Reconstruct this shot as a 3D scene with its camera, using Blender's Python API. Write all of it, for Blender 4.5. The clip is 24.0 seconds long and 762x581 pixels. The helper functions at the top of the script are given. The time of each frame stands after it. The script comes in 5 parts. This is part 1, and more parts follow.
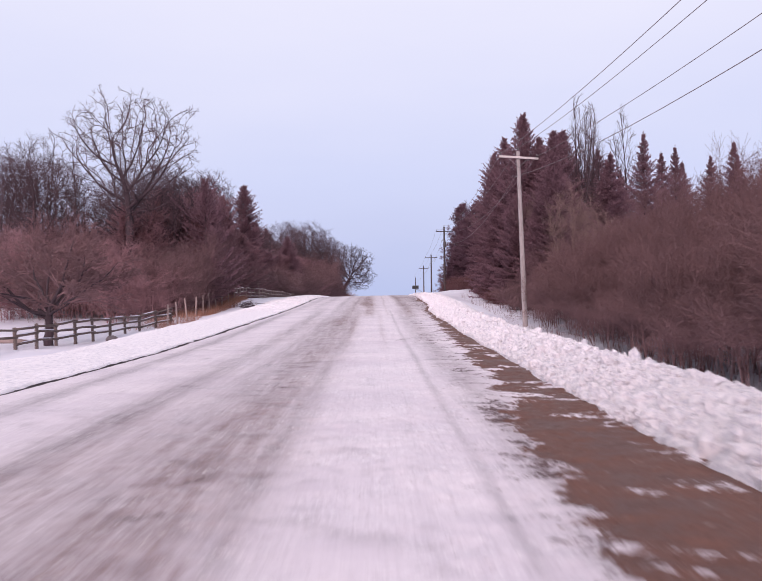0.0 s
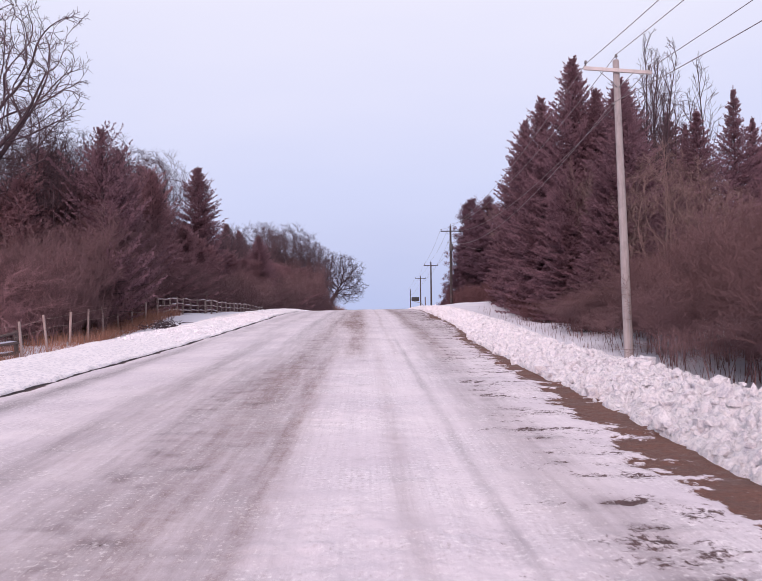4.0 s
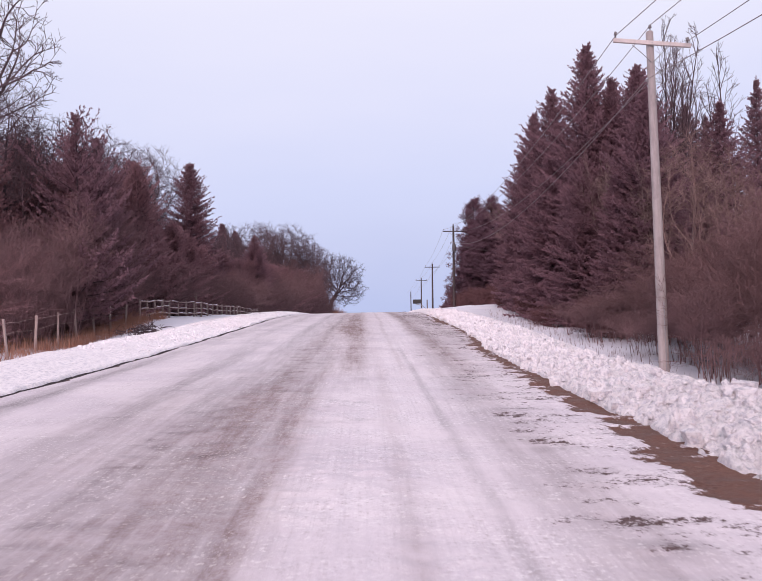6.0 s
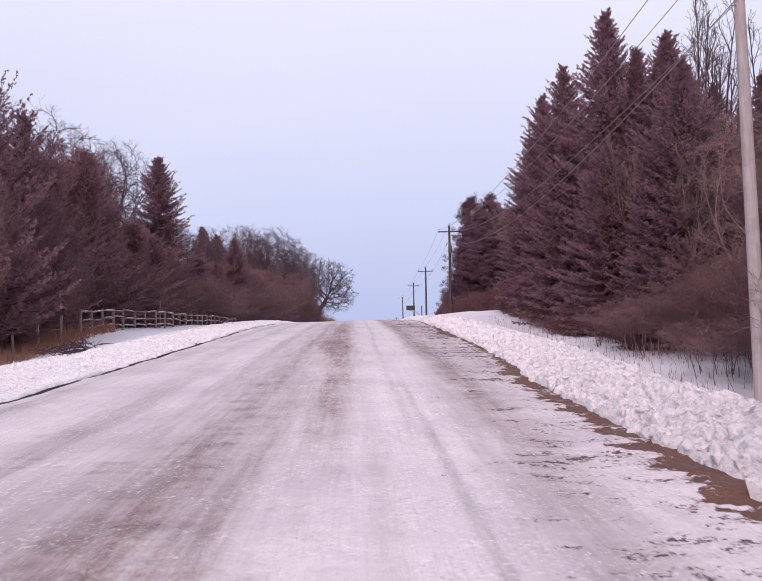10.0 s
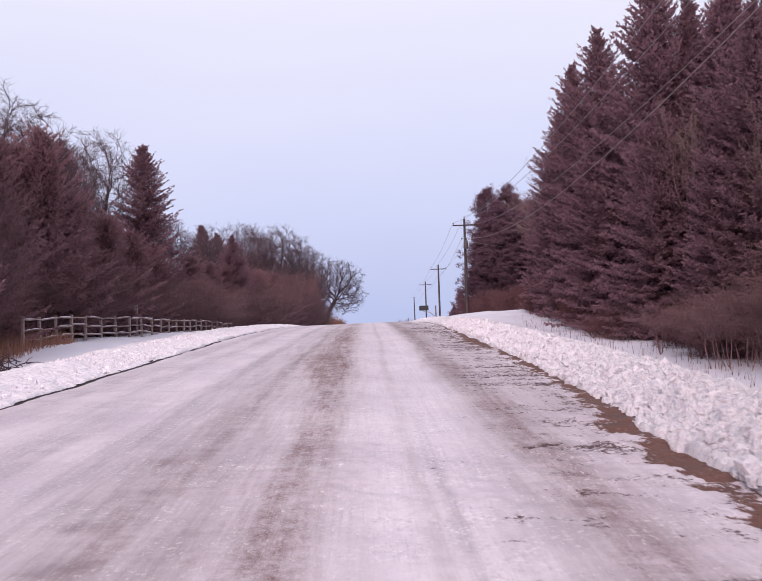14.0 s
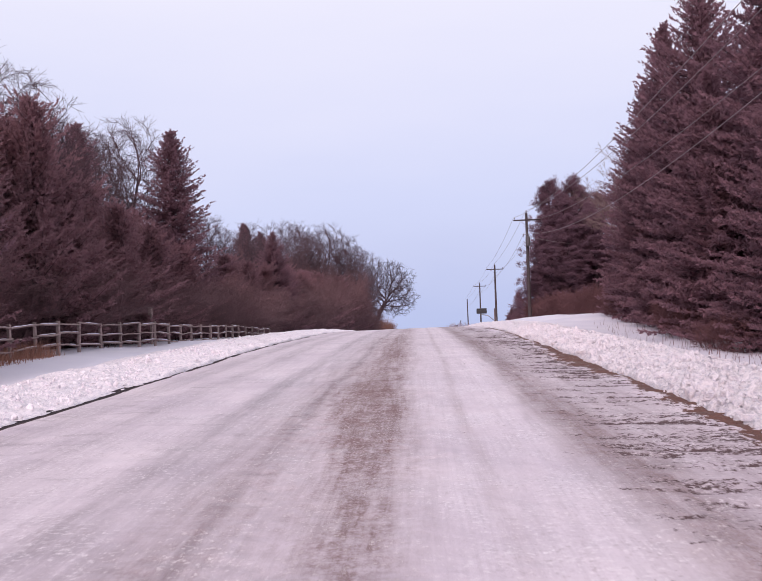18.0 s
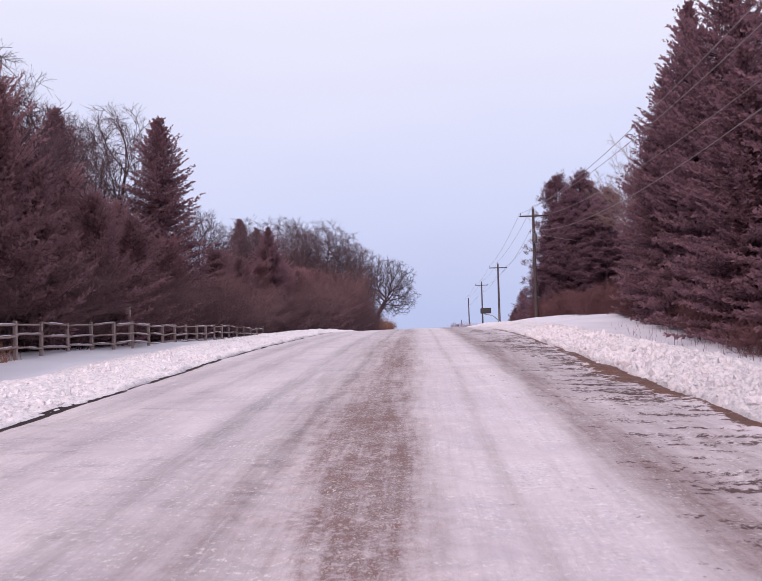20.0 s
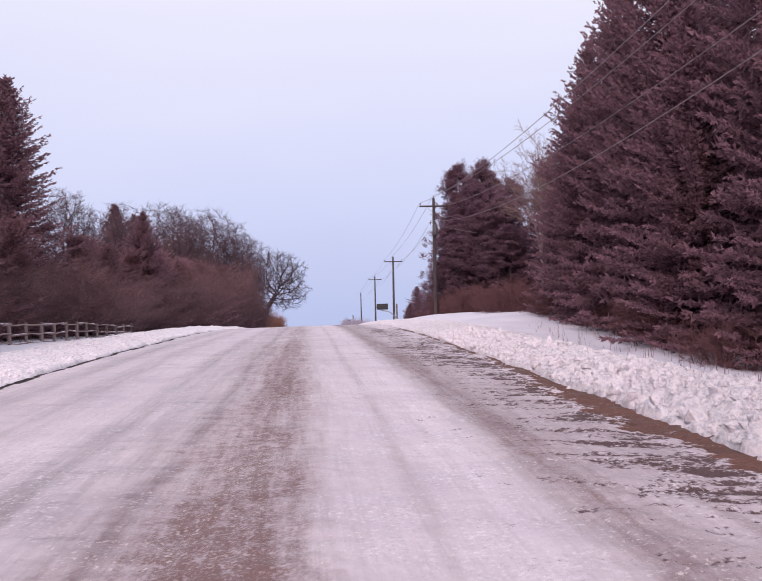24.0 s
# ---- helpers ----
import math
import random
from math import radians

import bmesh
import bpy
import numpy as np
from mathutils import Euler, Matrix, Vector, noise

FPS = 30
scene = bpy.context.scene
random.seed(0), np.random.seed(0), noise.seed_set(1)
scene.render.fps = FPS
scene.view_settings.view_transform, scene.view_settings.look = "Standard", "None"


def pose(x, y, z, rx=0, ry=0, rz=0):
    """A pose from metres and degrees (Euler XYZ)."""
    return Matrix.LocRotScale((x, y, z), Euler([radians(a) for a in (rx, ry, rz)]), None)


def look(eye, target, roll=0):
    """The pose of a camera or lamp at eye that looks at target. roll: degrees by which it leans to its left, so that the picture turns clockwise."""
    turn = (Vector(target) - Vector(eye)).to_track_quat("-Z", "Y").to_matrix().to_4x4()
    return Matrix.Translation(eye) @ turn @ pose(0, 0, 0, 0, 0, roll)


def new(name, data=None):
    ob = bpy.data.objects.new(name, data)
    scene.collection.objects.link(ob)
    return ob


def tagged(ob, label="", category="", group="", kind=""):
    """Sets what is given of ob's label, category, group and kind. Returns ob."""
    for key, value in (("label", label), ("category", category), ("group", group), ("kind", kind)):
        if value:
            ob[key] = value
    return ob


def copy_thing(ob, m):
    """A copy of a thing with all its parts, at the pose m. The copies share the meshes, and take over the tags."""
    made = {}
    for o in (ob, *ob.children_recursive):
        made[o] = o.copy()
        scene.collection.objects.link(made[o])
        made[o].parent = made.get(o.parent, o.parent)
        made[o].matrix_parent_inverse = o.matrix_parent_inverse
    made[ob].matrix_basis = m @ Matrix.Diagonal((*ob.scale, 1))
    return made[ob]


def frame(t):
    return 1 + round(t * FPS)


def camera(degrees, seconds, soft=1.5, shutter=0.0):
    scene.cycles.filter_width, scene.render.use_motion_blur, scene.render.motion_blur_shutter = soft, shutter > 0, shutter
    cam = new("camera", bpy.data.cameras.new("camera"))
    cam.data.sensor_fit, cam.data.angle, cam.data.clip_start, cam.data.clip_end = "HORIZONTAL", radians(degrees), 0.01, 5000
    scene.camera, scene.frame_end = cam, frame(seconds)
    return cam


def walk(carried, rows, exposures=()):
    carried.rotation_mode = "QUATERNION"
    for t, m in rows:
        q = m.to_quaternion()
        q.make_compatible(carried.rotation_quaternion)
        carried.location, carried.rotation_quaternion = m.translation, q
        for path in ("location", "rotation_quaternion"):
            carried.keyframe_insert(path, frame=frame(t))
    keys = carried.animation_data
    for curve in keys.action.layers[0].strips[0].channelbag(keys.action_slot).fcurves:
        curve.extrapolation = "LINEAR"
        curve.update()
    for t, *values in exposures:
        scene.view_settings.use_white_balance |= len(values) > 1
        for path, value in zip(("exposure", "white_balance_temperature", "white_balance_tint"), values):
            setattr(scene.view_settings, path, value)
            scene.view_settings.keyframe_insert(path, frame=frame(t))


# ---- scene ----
# ---------------------------------------------------------------- camera and drive
cam = camera(48.1, 24.0, soft=1.0, shutter=0.4)
# seconds, x, y, z, yaw, pitch, roll
ROWS = [
    (0.0, 0.109, -0.535, 1.441, -0.45, -0.47, 1.14),
    (0.5, 0.109, 4.406, 1.367, -0.61, -0.36, 1.32),
    (1.0, 0.121, 7.959, 1.315, -0.65, -0.15, 1.30),
    (1.5, 0.125, 11.361, 1.289, -0.61, -0.02, 1.34),
    (2.0, 0.117, 14.599, 1.255, -0.76, 0.20, 1.44),
    (2.5, 0.101, 17.754, 1.236, -0.96, 0.23, 1.34),
    (4.5, 0.074, 22.501, 1.200, -1.05, 0.44, 1.05),
    (5.0, 0.072, 23.516, 1.202, -1.05, 0.47, 1.10),
    (5.5, 0.069, 24.407, 1.203, -1.07, 0.54, 0.99),
    (6.0, 0.075, 25.307, 1.207, -1.08, 0.55, 0.96),
    (6.5, 0.081, 26.234, 1.211, -1.09, 0.72, 1.00),
    (7.0, 0.089, 27.197, 1.216, -1.09, 0.71, 0.99),
    (7.5, 0.109, 27.986, 1.226, -1.14, 0.72, 1.02),
    (8.0, 0.130, 28.875, 1.230, -1.24, 0.78, 1.11),
    (8.5, 0.149, 29.814, 1.233, -1.36, 0.87, 1.04),
    (9.0, 0.163, 30.723, 1.233, -1.48, 0.88, 1.15),
    (9.5, 0.179, 31.610, 1.237, -1.59, 0.93, 1.30),
    (10.0, 0.191, 32.523, 1.240, -1.70, 0.94, 1.50),
    (10.5, 0.216, 33.380, 1.241, -1.72, 0.93, 1.63),
    (12.5, 0.346, 36.643, 1.265, -1.77, 0.97, 2.10),
    (13.0, 0.359, 37.467, 1.268, -1.68, 0.97, 2.14),
    (13.5, 0.392, 38.297, 1.272, -1.41, 0.97, 2.26),
    (14.0, 0.412, 39.205, 1.283, -0.96, 0.97, 2.33),
    (14.5, 0.414, 40.153, 1.286, -0.37, 1.05, 2.37),
    (15.0, 0.430, 41.079, 1.292, 0.24, 0.94, 2.36),
    (15.5, 0.422, 41.966, 1.296, 0.72, 0.94, 2.41),
    (16.0, 0.411, 42.803, 1.299, 1.19, 0.96, 2.39),
    (16.5, 0.390, 43.660, 1.301, 1.57, 1.07, 2.33),
    (17.0, 0.361, 44.469, 1.311, 1.86, 1.14, 2.47),
    (17.5, 0.308, 45.325, 1.327, 2.16, 1.19, 2.44),
    (18.0, 0.248, 46.171, 1.341, 2.44, 1.26, 2.36),
    (18.5, 0.198, 46.986, 1.351, 2.50, 1.23, 2.37),
    (20.5, 0.054, 50.135, 1.385, 2.36, 1.13, 1.97),
    (21.0, 0.009, 50.883, 1.395, 2.27, 1.05, 1.85),
    (21.5, -0.036, 51.631, 1.412, 2.06, 0.97, 1.69),
    (22.0, -0.067, 52.355, 1.428, 1.75, 0.86, 1.36),
    (22.5, -0.094, 52.972, 1.438, 1.11, 0.81, 1.27),
    (23.0, -0.137, 53.609, 1.454, -0.55, 0.66, 1.00),
    (23.5, -0.078, 54.366, 1.462, -2.90, 0.70, 1.37),
    (24.0, 0.012, 54.957, 1.463, -4.91, 0.55, 1.62),
]
EXPOSURES = [(0.0, 0.08, 6500, 17), (24.0, 0.08, 6500, 17)]
walk(cam, [(t, pose(x, y, z, 90 + pitch, roll, yaw)) for t, x, y, z, yaw, pitch, roll in ROWS], EXPOSURES)

# ---------------------------------------------------------------- sky and sun
SUN_UP, SUN_TURN = 22.0, 194.0
world = bpy.data.worlds.new("overcast_sky")
scene.world = world
world.use_nodes = True
wt = world.node_tree
wt.nodes.clear()


def wnode(kind, **kw):
    nd = wt.nodes.new(kind)
    for key, val in kw.items():
        nd.inputs[key].default_value = val
    return nd


sky = wnode("ShaderNodeTexSky")
sky.sky_type, sky.sun_disc = "NISHITA", False
sky.sun_elevation, sky.sun_rotation = radians(SUN_UP), radians(SUN_TURN)
sky.air_density, sky.dust_density = 1.0, 2.0
wco = wnode("ShaderNodeTexCoord")
sep = wnode("ShaderNodeSeparateXYZ")
wt.links.new(wco.outputs["Generated"], sep.inputs[0])
wmap = wnode("ShaderNodeMapping")
wmap.inputs["Scale"].default_value = (1.0, 1.0, 3.2)
wt.links.new(wco.outputs["Generated"], wmap.inputs[0])
wn = wnode("ShaderNodeTexNoise", Scale=2.1, Detail=5.0, Roughness=0.5)
wt.links.new(wmap.outputs[0], wn.inputs["Vector"])
wadd = wnode("ShaderNodeMath")
wadd.operation = "MULTIPLY_ADD"
wt.links.new(wn.outputs["Fac"], wadd.inputs[0])
wadd.inputs[1].default_value = 0.16
wt.links.new(sep.outputs["Z"], wadd.inputs[2])
ramp = wnode("ShaderNodeValToRGB")
cr = ramp.color_ramp
cr.elements[0].position, cr.elements[0].color = 0.05, (0.50, 0.59, 0.86, 1)
cr.elements[1].position, cr.elements[1].color = 1.0, (0.98, 0.94, 1.0, 1)
for pos, col in ((0.12, (0.59, 0.66, 0.90, 1)), (0.2, (0.65, 0.72, 0.95, 1)), (0.31, (0.755, 0.80, 0.98, 1)), (0.42, (0.85, 0.875, 1.0, 1))):
    e = cr.elements.new(pos)
    e.color = col
wt.links.new(wadd.outputs[0], ramp.inputs[0])
bg_cloud = wnode("ShaderNodeBackground", Strength=0.965)
wt.links.new(ramp.outputs[0], bg_cloud.inputs["Color"])
bg_sky = wnode("ShaderNodeBackground", Strength=0.05)
wt.links.new(sky.outputs[0], bg_sky.inputs["Color"])
wmix = wnode("ShaderNodeMixShader", Fac=0.06)
wt.links.new(bg_cloud.outputs[0], wmix.inputs[1])
wt.links.new(bg_sky.outputs[0], wmix.inputs[2])
wout = wnode("ShaderNodeOutputWorld")
wt.links.new(wmix.outputs[0], wout.inputs["Surface"])

sun = new("sun", bpy.data.lights.new("sun", "SUN"))
sun.data.energy, sun.data.angle, sun.data.color = 2.2, radians(14), (1.0, 0.79, 0.76)
_a, _e = radians(SUN_TURN), radians(SUN_UP)
sun.matrix_world = look((0, 0, 60), (-math.sin(_a) * math.cos(_e), -math.cos(_a) * math.cos(_e), 60 - math.sin(_e)))


# ---------------------------------------------------------------- materials
class Nodes:
    """A small builder for a node material."""

    def __init__(self, name, rough=0.8, spec=0.3):
        self.m = bpy.data.materials.new(name)
        self.m.use_nodes = True
        self.t = self.m.node_tree
        self.b = self.t.nodes["Principled BSDF"]
        self.b.inputs["Roughness"].default_value = rough
        self.b.inputs["Specular IOR Level"].default_value = spec
        self.co = self.t.nodes.new("ShaderNodeTexCoord").outputs["Object"]

    def put(self, sock, val):
        if isinstance(val, bpy.types.NodeSocket):
            self.t.links.new(val, sock)
        elif isinstance(val, (tuple, list)) and len(val) == 3 and sock.type == "RGBA":
            sock.default_value = (*val, 1)
        else:
            sock.default_value = val

    def scaled(self, s):
        nd = self.t.nodes.new("ShaderNodeMapping")
        nd.inputs["Scale"].default_value = s
        self.put(nd.inputs[0], self.co)
        return nd.outputs[0]

    def noise(self, scale, detail=4.0, rough=0.55, stretch=None, lo=0.0, hi=1.0):
        nd = self.t.nodes.new("ShaderNodeTexNoise")
        nd.inputs["Scale"].default_value, nd.inputs["Detail"].default_value = scale, detail
        nd.inputs["Roughness"].default_value = rough
        self.put(nd.inputs["Vector"], self.scaled(stretch) if stretch else self.co)
        return self.span(nd.outputs["Fac"], lo, hi) if (lo, hi) != (0.0, 1.0) else nd.outputs["Fac"]

    def span(self, v, lo, hi, a=0.0, b=1.0):
        nd = self.t.nodes.new("ShaderNodeMapRange")
        nd.clamp = True
        for k, q in zip(range(5), (v, lo, hi, a, b)):
            self.put(nd.inputs[k], q)
        return nd.outputs[0]

    def math(self, op, a, b=0.0):
        nd = self.t.nodes.new("ShaderNodeMath")
        nd.operation = op
        self.put(nd.inputs[0], a)
        self.put(nd.inputs[1], b)
        return nd.outputs[0]

    def mix(self, fac, a, b):
        nd = self.t.nodes.new("ShaderNodeMix")
        nd.data_type = "RGBA"
        self.put(nd.inputs[0], fac)
        self.put(nd.inputs[6], a)
        self.put(nd.inputs[7], b)
        return nd.outputs[2]

    def attr(self, name):
        nd = self.t.nodes.new("ShaderNodeAttribute")
        nd.attribute_name = name
        return nd.outputs["Fac"]

    def rand(self):
        return self.t.nodes.new("ShaderNodeObjectInfo").outputs["Random"]

    def island(self):
        return self.t.nodes.new("ShaderNodeNewGeometry").outputs["Random Per Island"]

    def color(self, v):
        self.put(self.b.inputs["Base Color"], v)
        return self

    def rough(self, v):
        self.put(self.b.inputs["Roughness"], v)
        return self

    def bump(self, h, strength=0.5, dist=0.02):
        nd = self.t.nodes.new("ShaderNodeBump")
        nd.inputs["Strength"].default_value, nd.inputs["Distance"].default_value = strength, dist
        self.put(nd.inputs["Height"], h)
        self.put(self.b.inputs["Normal"], nd.outputs[0])
        return self


def bark_material(name, dark, light, scale=6.0, streak=(1, 1, 0.15)):
    n = Nodes(name, 0.9, 0.15)
    big = n.noise(0.7, 3)
    fine = n.noise(scale, 6, 0.65, streak)
    c = n.mix(n.span(fine, 0.3, 0.7), dark, light)
    c = n.mix(n.math("MULTIPLY", big, 0.35), c, tuple(v * 0.55 for v in dark))
    n.color(c).bump(fine, 0.7, 0.03)
    return n.m


def twig_material(name, a, b):
    n = Nodes(name, 0.9, 0.1)
    c = n.mix(n.island(), a, b)
    c = n.mix(n.math("MULTIPLY", n.rand(), 0.4), c, tuple(v * 0.6 for v in a))
    n.color(n.mix(n.noise(0.5, 2, lo=0.35, hi=0.7), c, b))
    return n.m


def needle_material(name, a, b, tip):
    n = Nodes(name, 0.75, 0.2)
    c = n.mix(n.island(), a, b)
    c = n.mix(n.noise(1.3, 3, lo=0.5, hi=0.8), c, tip)
    c = n.mix(n.math("MULTIPLY", n.rand(), 0.3), c, tuple(v * 0.65 for v in a))
    n.color(c)
    thru = n.t.nodes.new("ShaderNodeBsdfTranslucent")
    n.put(thru.inputs["Color"], c)
    both = n.t.nodes.new("ShaderNodeMixShader")
    both.inputs[0].default_value = 0.5
    n.t.links.new(n.b.outputs[0], both.inputs[1])
    n.t.links.new(thru.outputs[0], both.inputs[2])
    n.t.links.new(both.outputs[0], n.t.nodes["Material Output"].inputs["Surface"])
    return n.m


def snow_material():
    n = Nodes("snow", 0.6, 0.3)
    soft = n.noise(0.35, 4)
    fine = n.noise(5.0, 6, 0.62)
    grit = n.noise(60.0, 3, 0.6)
    # both tones are lowered towards lilac: the field's shade is put into the colour
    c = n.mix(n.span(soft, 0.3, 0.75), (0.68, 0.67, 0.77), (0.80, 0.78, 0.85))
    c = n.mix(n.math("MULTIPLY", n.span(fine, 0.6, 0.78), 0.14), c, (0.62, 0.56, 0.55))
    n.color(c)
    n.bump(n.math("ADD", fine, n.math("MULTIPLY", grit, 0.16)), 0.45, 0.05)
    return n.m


def bank_material(name="plowed_snow", relief=1.0, pale=1.0):
    n = Nodes(name, 0.6, 0.3)
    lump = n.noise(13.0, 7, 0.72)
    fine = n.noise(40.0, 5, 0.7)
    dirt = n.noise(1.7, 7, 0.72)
    # hollows between clods take a darker, bluer tone: their shade is painted in
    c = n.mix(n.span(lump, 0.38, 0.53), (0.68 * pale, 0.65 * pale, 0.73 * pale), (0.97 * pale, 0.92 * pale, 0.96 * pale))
    c = n.mix(n.math("MULTIPLY", n.span(dirt, 0.6, 0.72), 0.20), c, (0.45, 0.37, 0.35))
    speck = n.noise(8.0, 5, 0.7)
    c = n.mix(n.math("MULTIPLY", n.span(speck, 0.64, 0.70), 0.6), c, (0.26, 0.20, 0.20))
    n.color(c)
    n.bump(n.math("ADD", lump, n.math("MULTIPLY", fine, 0.35)), relief, 0.075 * relief)
    return n.m


def road_material():
    """Packed snow and ice over asphalt, with grit in the wheel tracks and a wet gravel shoulder."""
    n = Nodes("snowy_road", 0.5, 0.2)
    bare, mud, dirt, grey = n.attr("bare"), n.attr("mud"), n.attr("dirt"), n.attr("grey")
    cloudy = n.noise(0.5, 5, 0.6)
    streak = n.noise(3.2, 5, 0.6, (2.4, 0.16, 1.0))
    thin = n.noise(9.0, 4, 0.62, (2.4, 0.10, 1.0))
    crumb = n.noise(7.0, 7, 0.72)
    speck = n.noise(24.0, 4, 0.7)
    wide = n.noise(1.7, 5, 0.65, (1.0, 0.8, 1.0))
    c = n.mix(n.span(cloudy, 0.32, 0.68), (0.600, 0.542, 0.605), (0.755, 0.690, 0.735))
    c = n.mix(n.math("MULTIPLY", n.span(streak, 0.48, 0.7), 0.2), c, (0.50, 0.465, 0.53))
    # polished grey bands
    g = n.math("MULTIPLY", grey, n.span(n.math("ADD", streak, n.math("MULTIPLY", wide, 0.8)), 0.62, 1.12, 0.35, 1.25))
    c = n.mix(n.span(g, 0.0, 1.0), c, (0.27, 0.240, 0.270))
    # fine tread lines along the lane
    line = n.noise(13.0, 3, 0.6, (2.6, 0.05, 1.0))
    c = n.mix(n.math("MULTIPLY", n.span(line, 0.52, 0.62), n.span(wide, 0.38, 0.6, 0.05, 0.20)), c, (0.40, 0.35, 0.38))
    c = n.mix(n.math("MULTIPLY", n.span(line, 0.46, 0.36), n.span(wide, 0.38, 0.6, 0.05, 0.18)), c, (0.82, 0.77, 0.80))
    # grit in the tracks, broken by crumbs
    d = n.math("MULTIPLY", dirt, n.span(n.math("ADD", streak, n.math("MULTIPLY", thin, 0.45)), 0.45, 1.0, 0.45, 1.2))
    d = n.math("MULTIPLY", d, n.span(n.math("ADD", n.math("MULTIPLY", crumb, 0.6), speck), 0.64, 0.98, 1.35, 0.35))
    c = n.mix(n.span(d, 0.0, 1.0), c, (0.190, 0.114, 0.110))
    # dark specks and pale crumbs, which also paint in icy glints, come and go over the surface
    some = n.span(wide, 0.36, 0.60, 0.2, 1.0)
    c = n.mix(n.math("MULTIPLY", n.span(speck, 0.55, 0.66), n.math("MULTIPLY", some, 0.6)), c, (0.36, 0.30, 0.31))
    c = n.mix(n.math("MULTIPLY", n.span(speck, 0.46, 0.36), n.math("MULTIPLY", some, 0.52)), c, (0.95, 0.92, 0.93))
    e = n.math("ADD", bare, n.math("MULTIPLY", n.math("SUBTRACT", crumb, 0.5), 0.8))
    e = n.math("ADD", e, n.math("MULTIPLY", n.math("SUBTRACT", speck, 0.5), 0.75))
    wet = n.span(e, 0.47, 0.58)
    asphalt = n.mix(n.span(speck, 0.3, 0.7), (0.058, 0.035, 0.038), (0.132, 0.084, 0.086))
    # bare close to 1 turns almost black: shade under the cut crust, as colour
    asphalt = n.mix(n.span(bare, 0.85, 1.0), asphalt, (0.026, 0.018, 0.022))
    c = n.mix(wet, c, asphalt)
    q = n.math("ADD", mud, n.math("MULTIPLY", n.math("SUBTRACT", crumb, 0.5), 1.25))
    gm = n.span(q, 0.45, 0.55)
    blot = n.noise(2.2, 6, 0.68)
    gravel = n.mix(n.span(blot, 0.34, 0.66), (0.098, 0.046, 0.037), (0.170, 0.084, 0.066))
    gravel = n.mix(n.math("MULTIPLY", n.span(speck, 0.45, 0.7), 0.6), gravel, (0.058, 0.028, 0.023))
    gravel = n.mix(n.math("MULTIPLY", n.span(n.noise(14.0, 6, 0.7), 0.60, 0.72), 0.5), gravel, (0.42, 0.34, 0.32))
    c = n.mix(gm, c, gravel)
    n.color(c)
    n.rough(n.math("MAXIMUM", n.math("MAXIMUM", n.span(wide, 0.4, 0.65, 0.62, 0.42), n.math("MULTIPLY", wet, 0.85)), n.math("MULTIPLY", gm, n.span(blot, 0.35, 0.6, 0.45, 0.85))))
    h = n.math("ADD", crumb, n.math("MULTIPLY", speck, 0.12))
    n.bump(h, 0.45, 0.028)
    return n.m


def wood_material(name, a, b, snow=0.0):
    n = Nodes(name, 0.85, 0.2)
    grainy = n.noise(14.0, 6, 0.65, (1.0, 1.0, 0.12))
    c = n.mix(n.span(grainy, 0.3, 0.72), a, b)
    c = n.mix(n.noise(1.4, 4, lo=0.5, hi=0.8), c, tuple(v * 0.6 for v in a))
    c = n.mix(n.math("MULTIPLY", n.rand(), 0.3), c, tuple(v * 0.7 for v in b))
    n.color(c).bump(grainy, 0.5, 0.01)
    return n.m


def plain_material(name, col, rough=0.5, metal=0.0, vary=0.25):
    n = Nodes(name, rough, 0.4)
    n.b.inputs["Metallic"].default_value = metal
    n.color(n.mix(n.math("MULTIPLY", n.noise(8.0, 5), vary * 2), col, tuple(v * 0.5 for v in col)))
    n.bump(n.noise(40.0, 3), 0.15, 0.004)
    return n.m


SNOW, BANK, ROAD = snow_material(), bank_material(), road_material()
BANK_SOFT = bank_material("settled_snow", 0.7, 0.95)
BARK = bark_material("bark_grey", (0.045, 0.031, 0.038), (0.105, 0.074, 0.084))
BARK_PALE = bark_material("bark_pale", (0.15, 0.112, 0.108), (0.27, 0.21, 0.20), 4.0)
TWIG = twig_material("twig_brown", (0.158, 0.093, 0.102), (0.220, 0.134, 0.140))
TWIG_RED = twig_material("twig_reddish", (0.142, 0.081, 0.086), (0.196, 0.115, 0.118))
TWIG_GREY = twig_material("twig_grey", (0.075, 0.050, 0.060), (0.130, 0.088, 0.100))
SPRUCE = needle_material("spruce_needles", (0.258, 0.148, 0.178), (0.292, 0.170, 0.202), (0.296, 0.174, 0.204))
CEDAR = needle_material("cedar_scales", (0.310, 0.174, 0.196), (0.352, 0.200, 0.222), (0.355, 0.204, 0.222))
PINE = needle_material("pine_needles", (0.205, 0.118, 0.154), (0.258, 0.150, 0.188), (0.262, 0.154, 0.188))
TWIG_OAK = twig_material("twig_oak", (0.060, 0.045, 0.055), (0.100, 0.076, 0.088))
TWIG_TAN = twig_material("twig_tan", (0.215, 0.140, 0.132), (0.285, 0.192, 0.178))
TWIG_FROST = twig_material("twig_frosted", (0.34, 0.29, 0.34), (0.46, 0.40, 0.46))
TWIG_PALE = twig_material("twig_pale", (0.190, 0.130, 0.128), (0.270, 0.190, 0.182))
TWIG_LOW = twig_material("twig_low_brush", (0.120, 0.060, 0.066), (0.165, 0.086, 0.090))
TWIG_HEDGE = twig_material("twig_hedgerow", (0.285, 0.160, 0.176), (0.360, 0.206, 0.222))
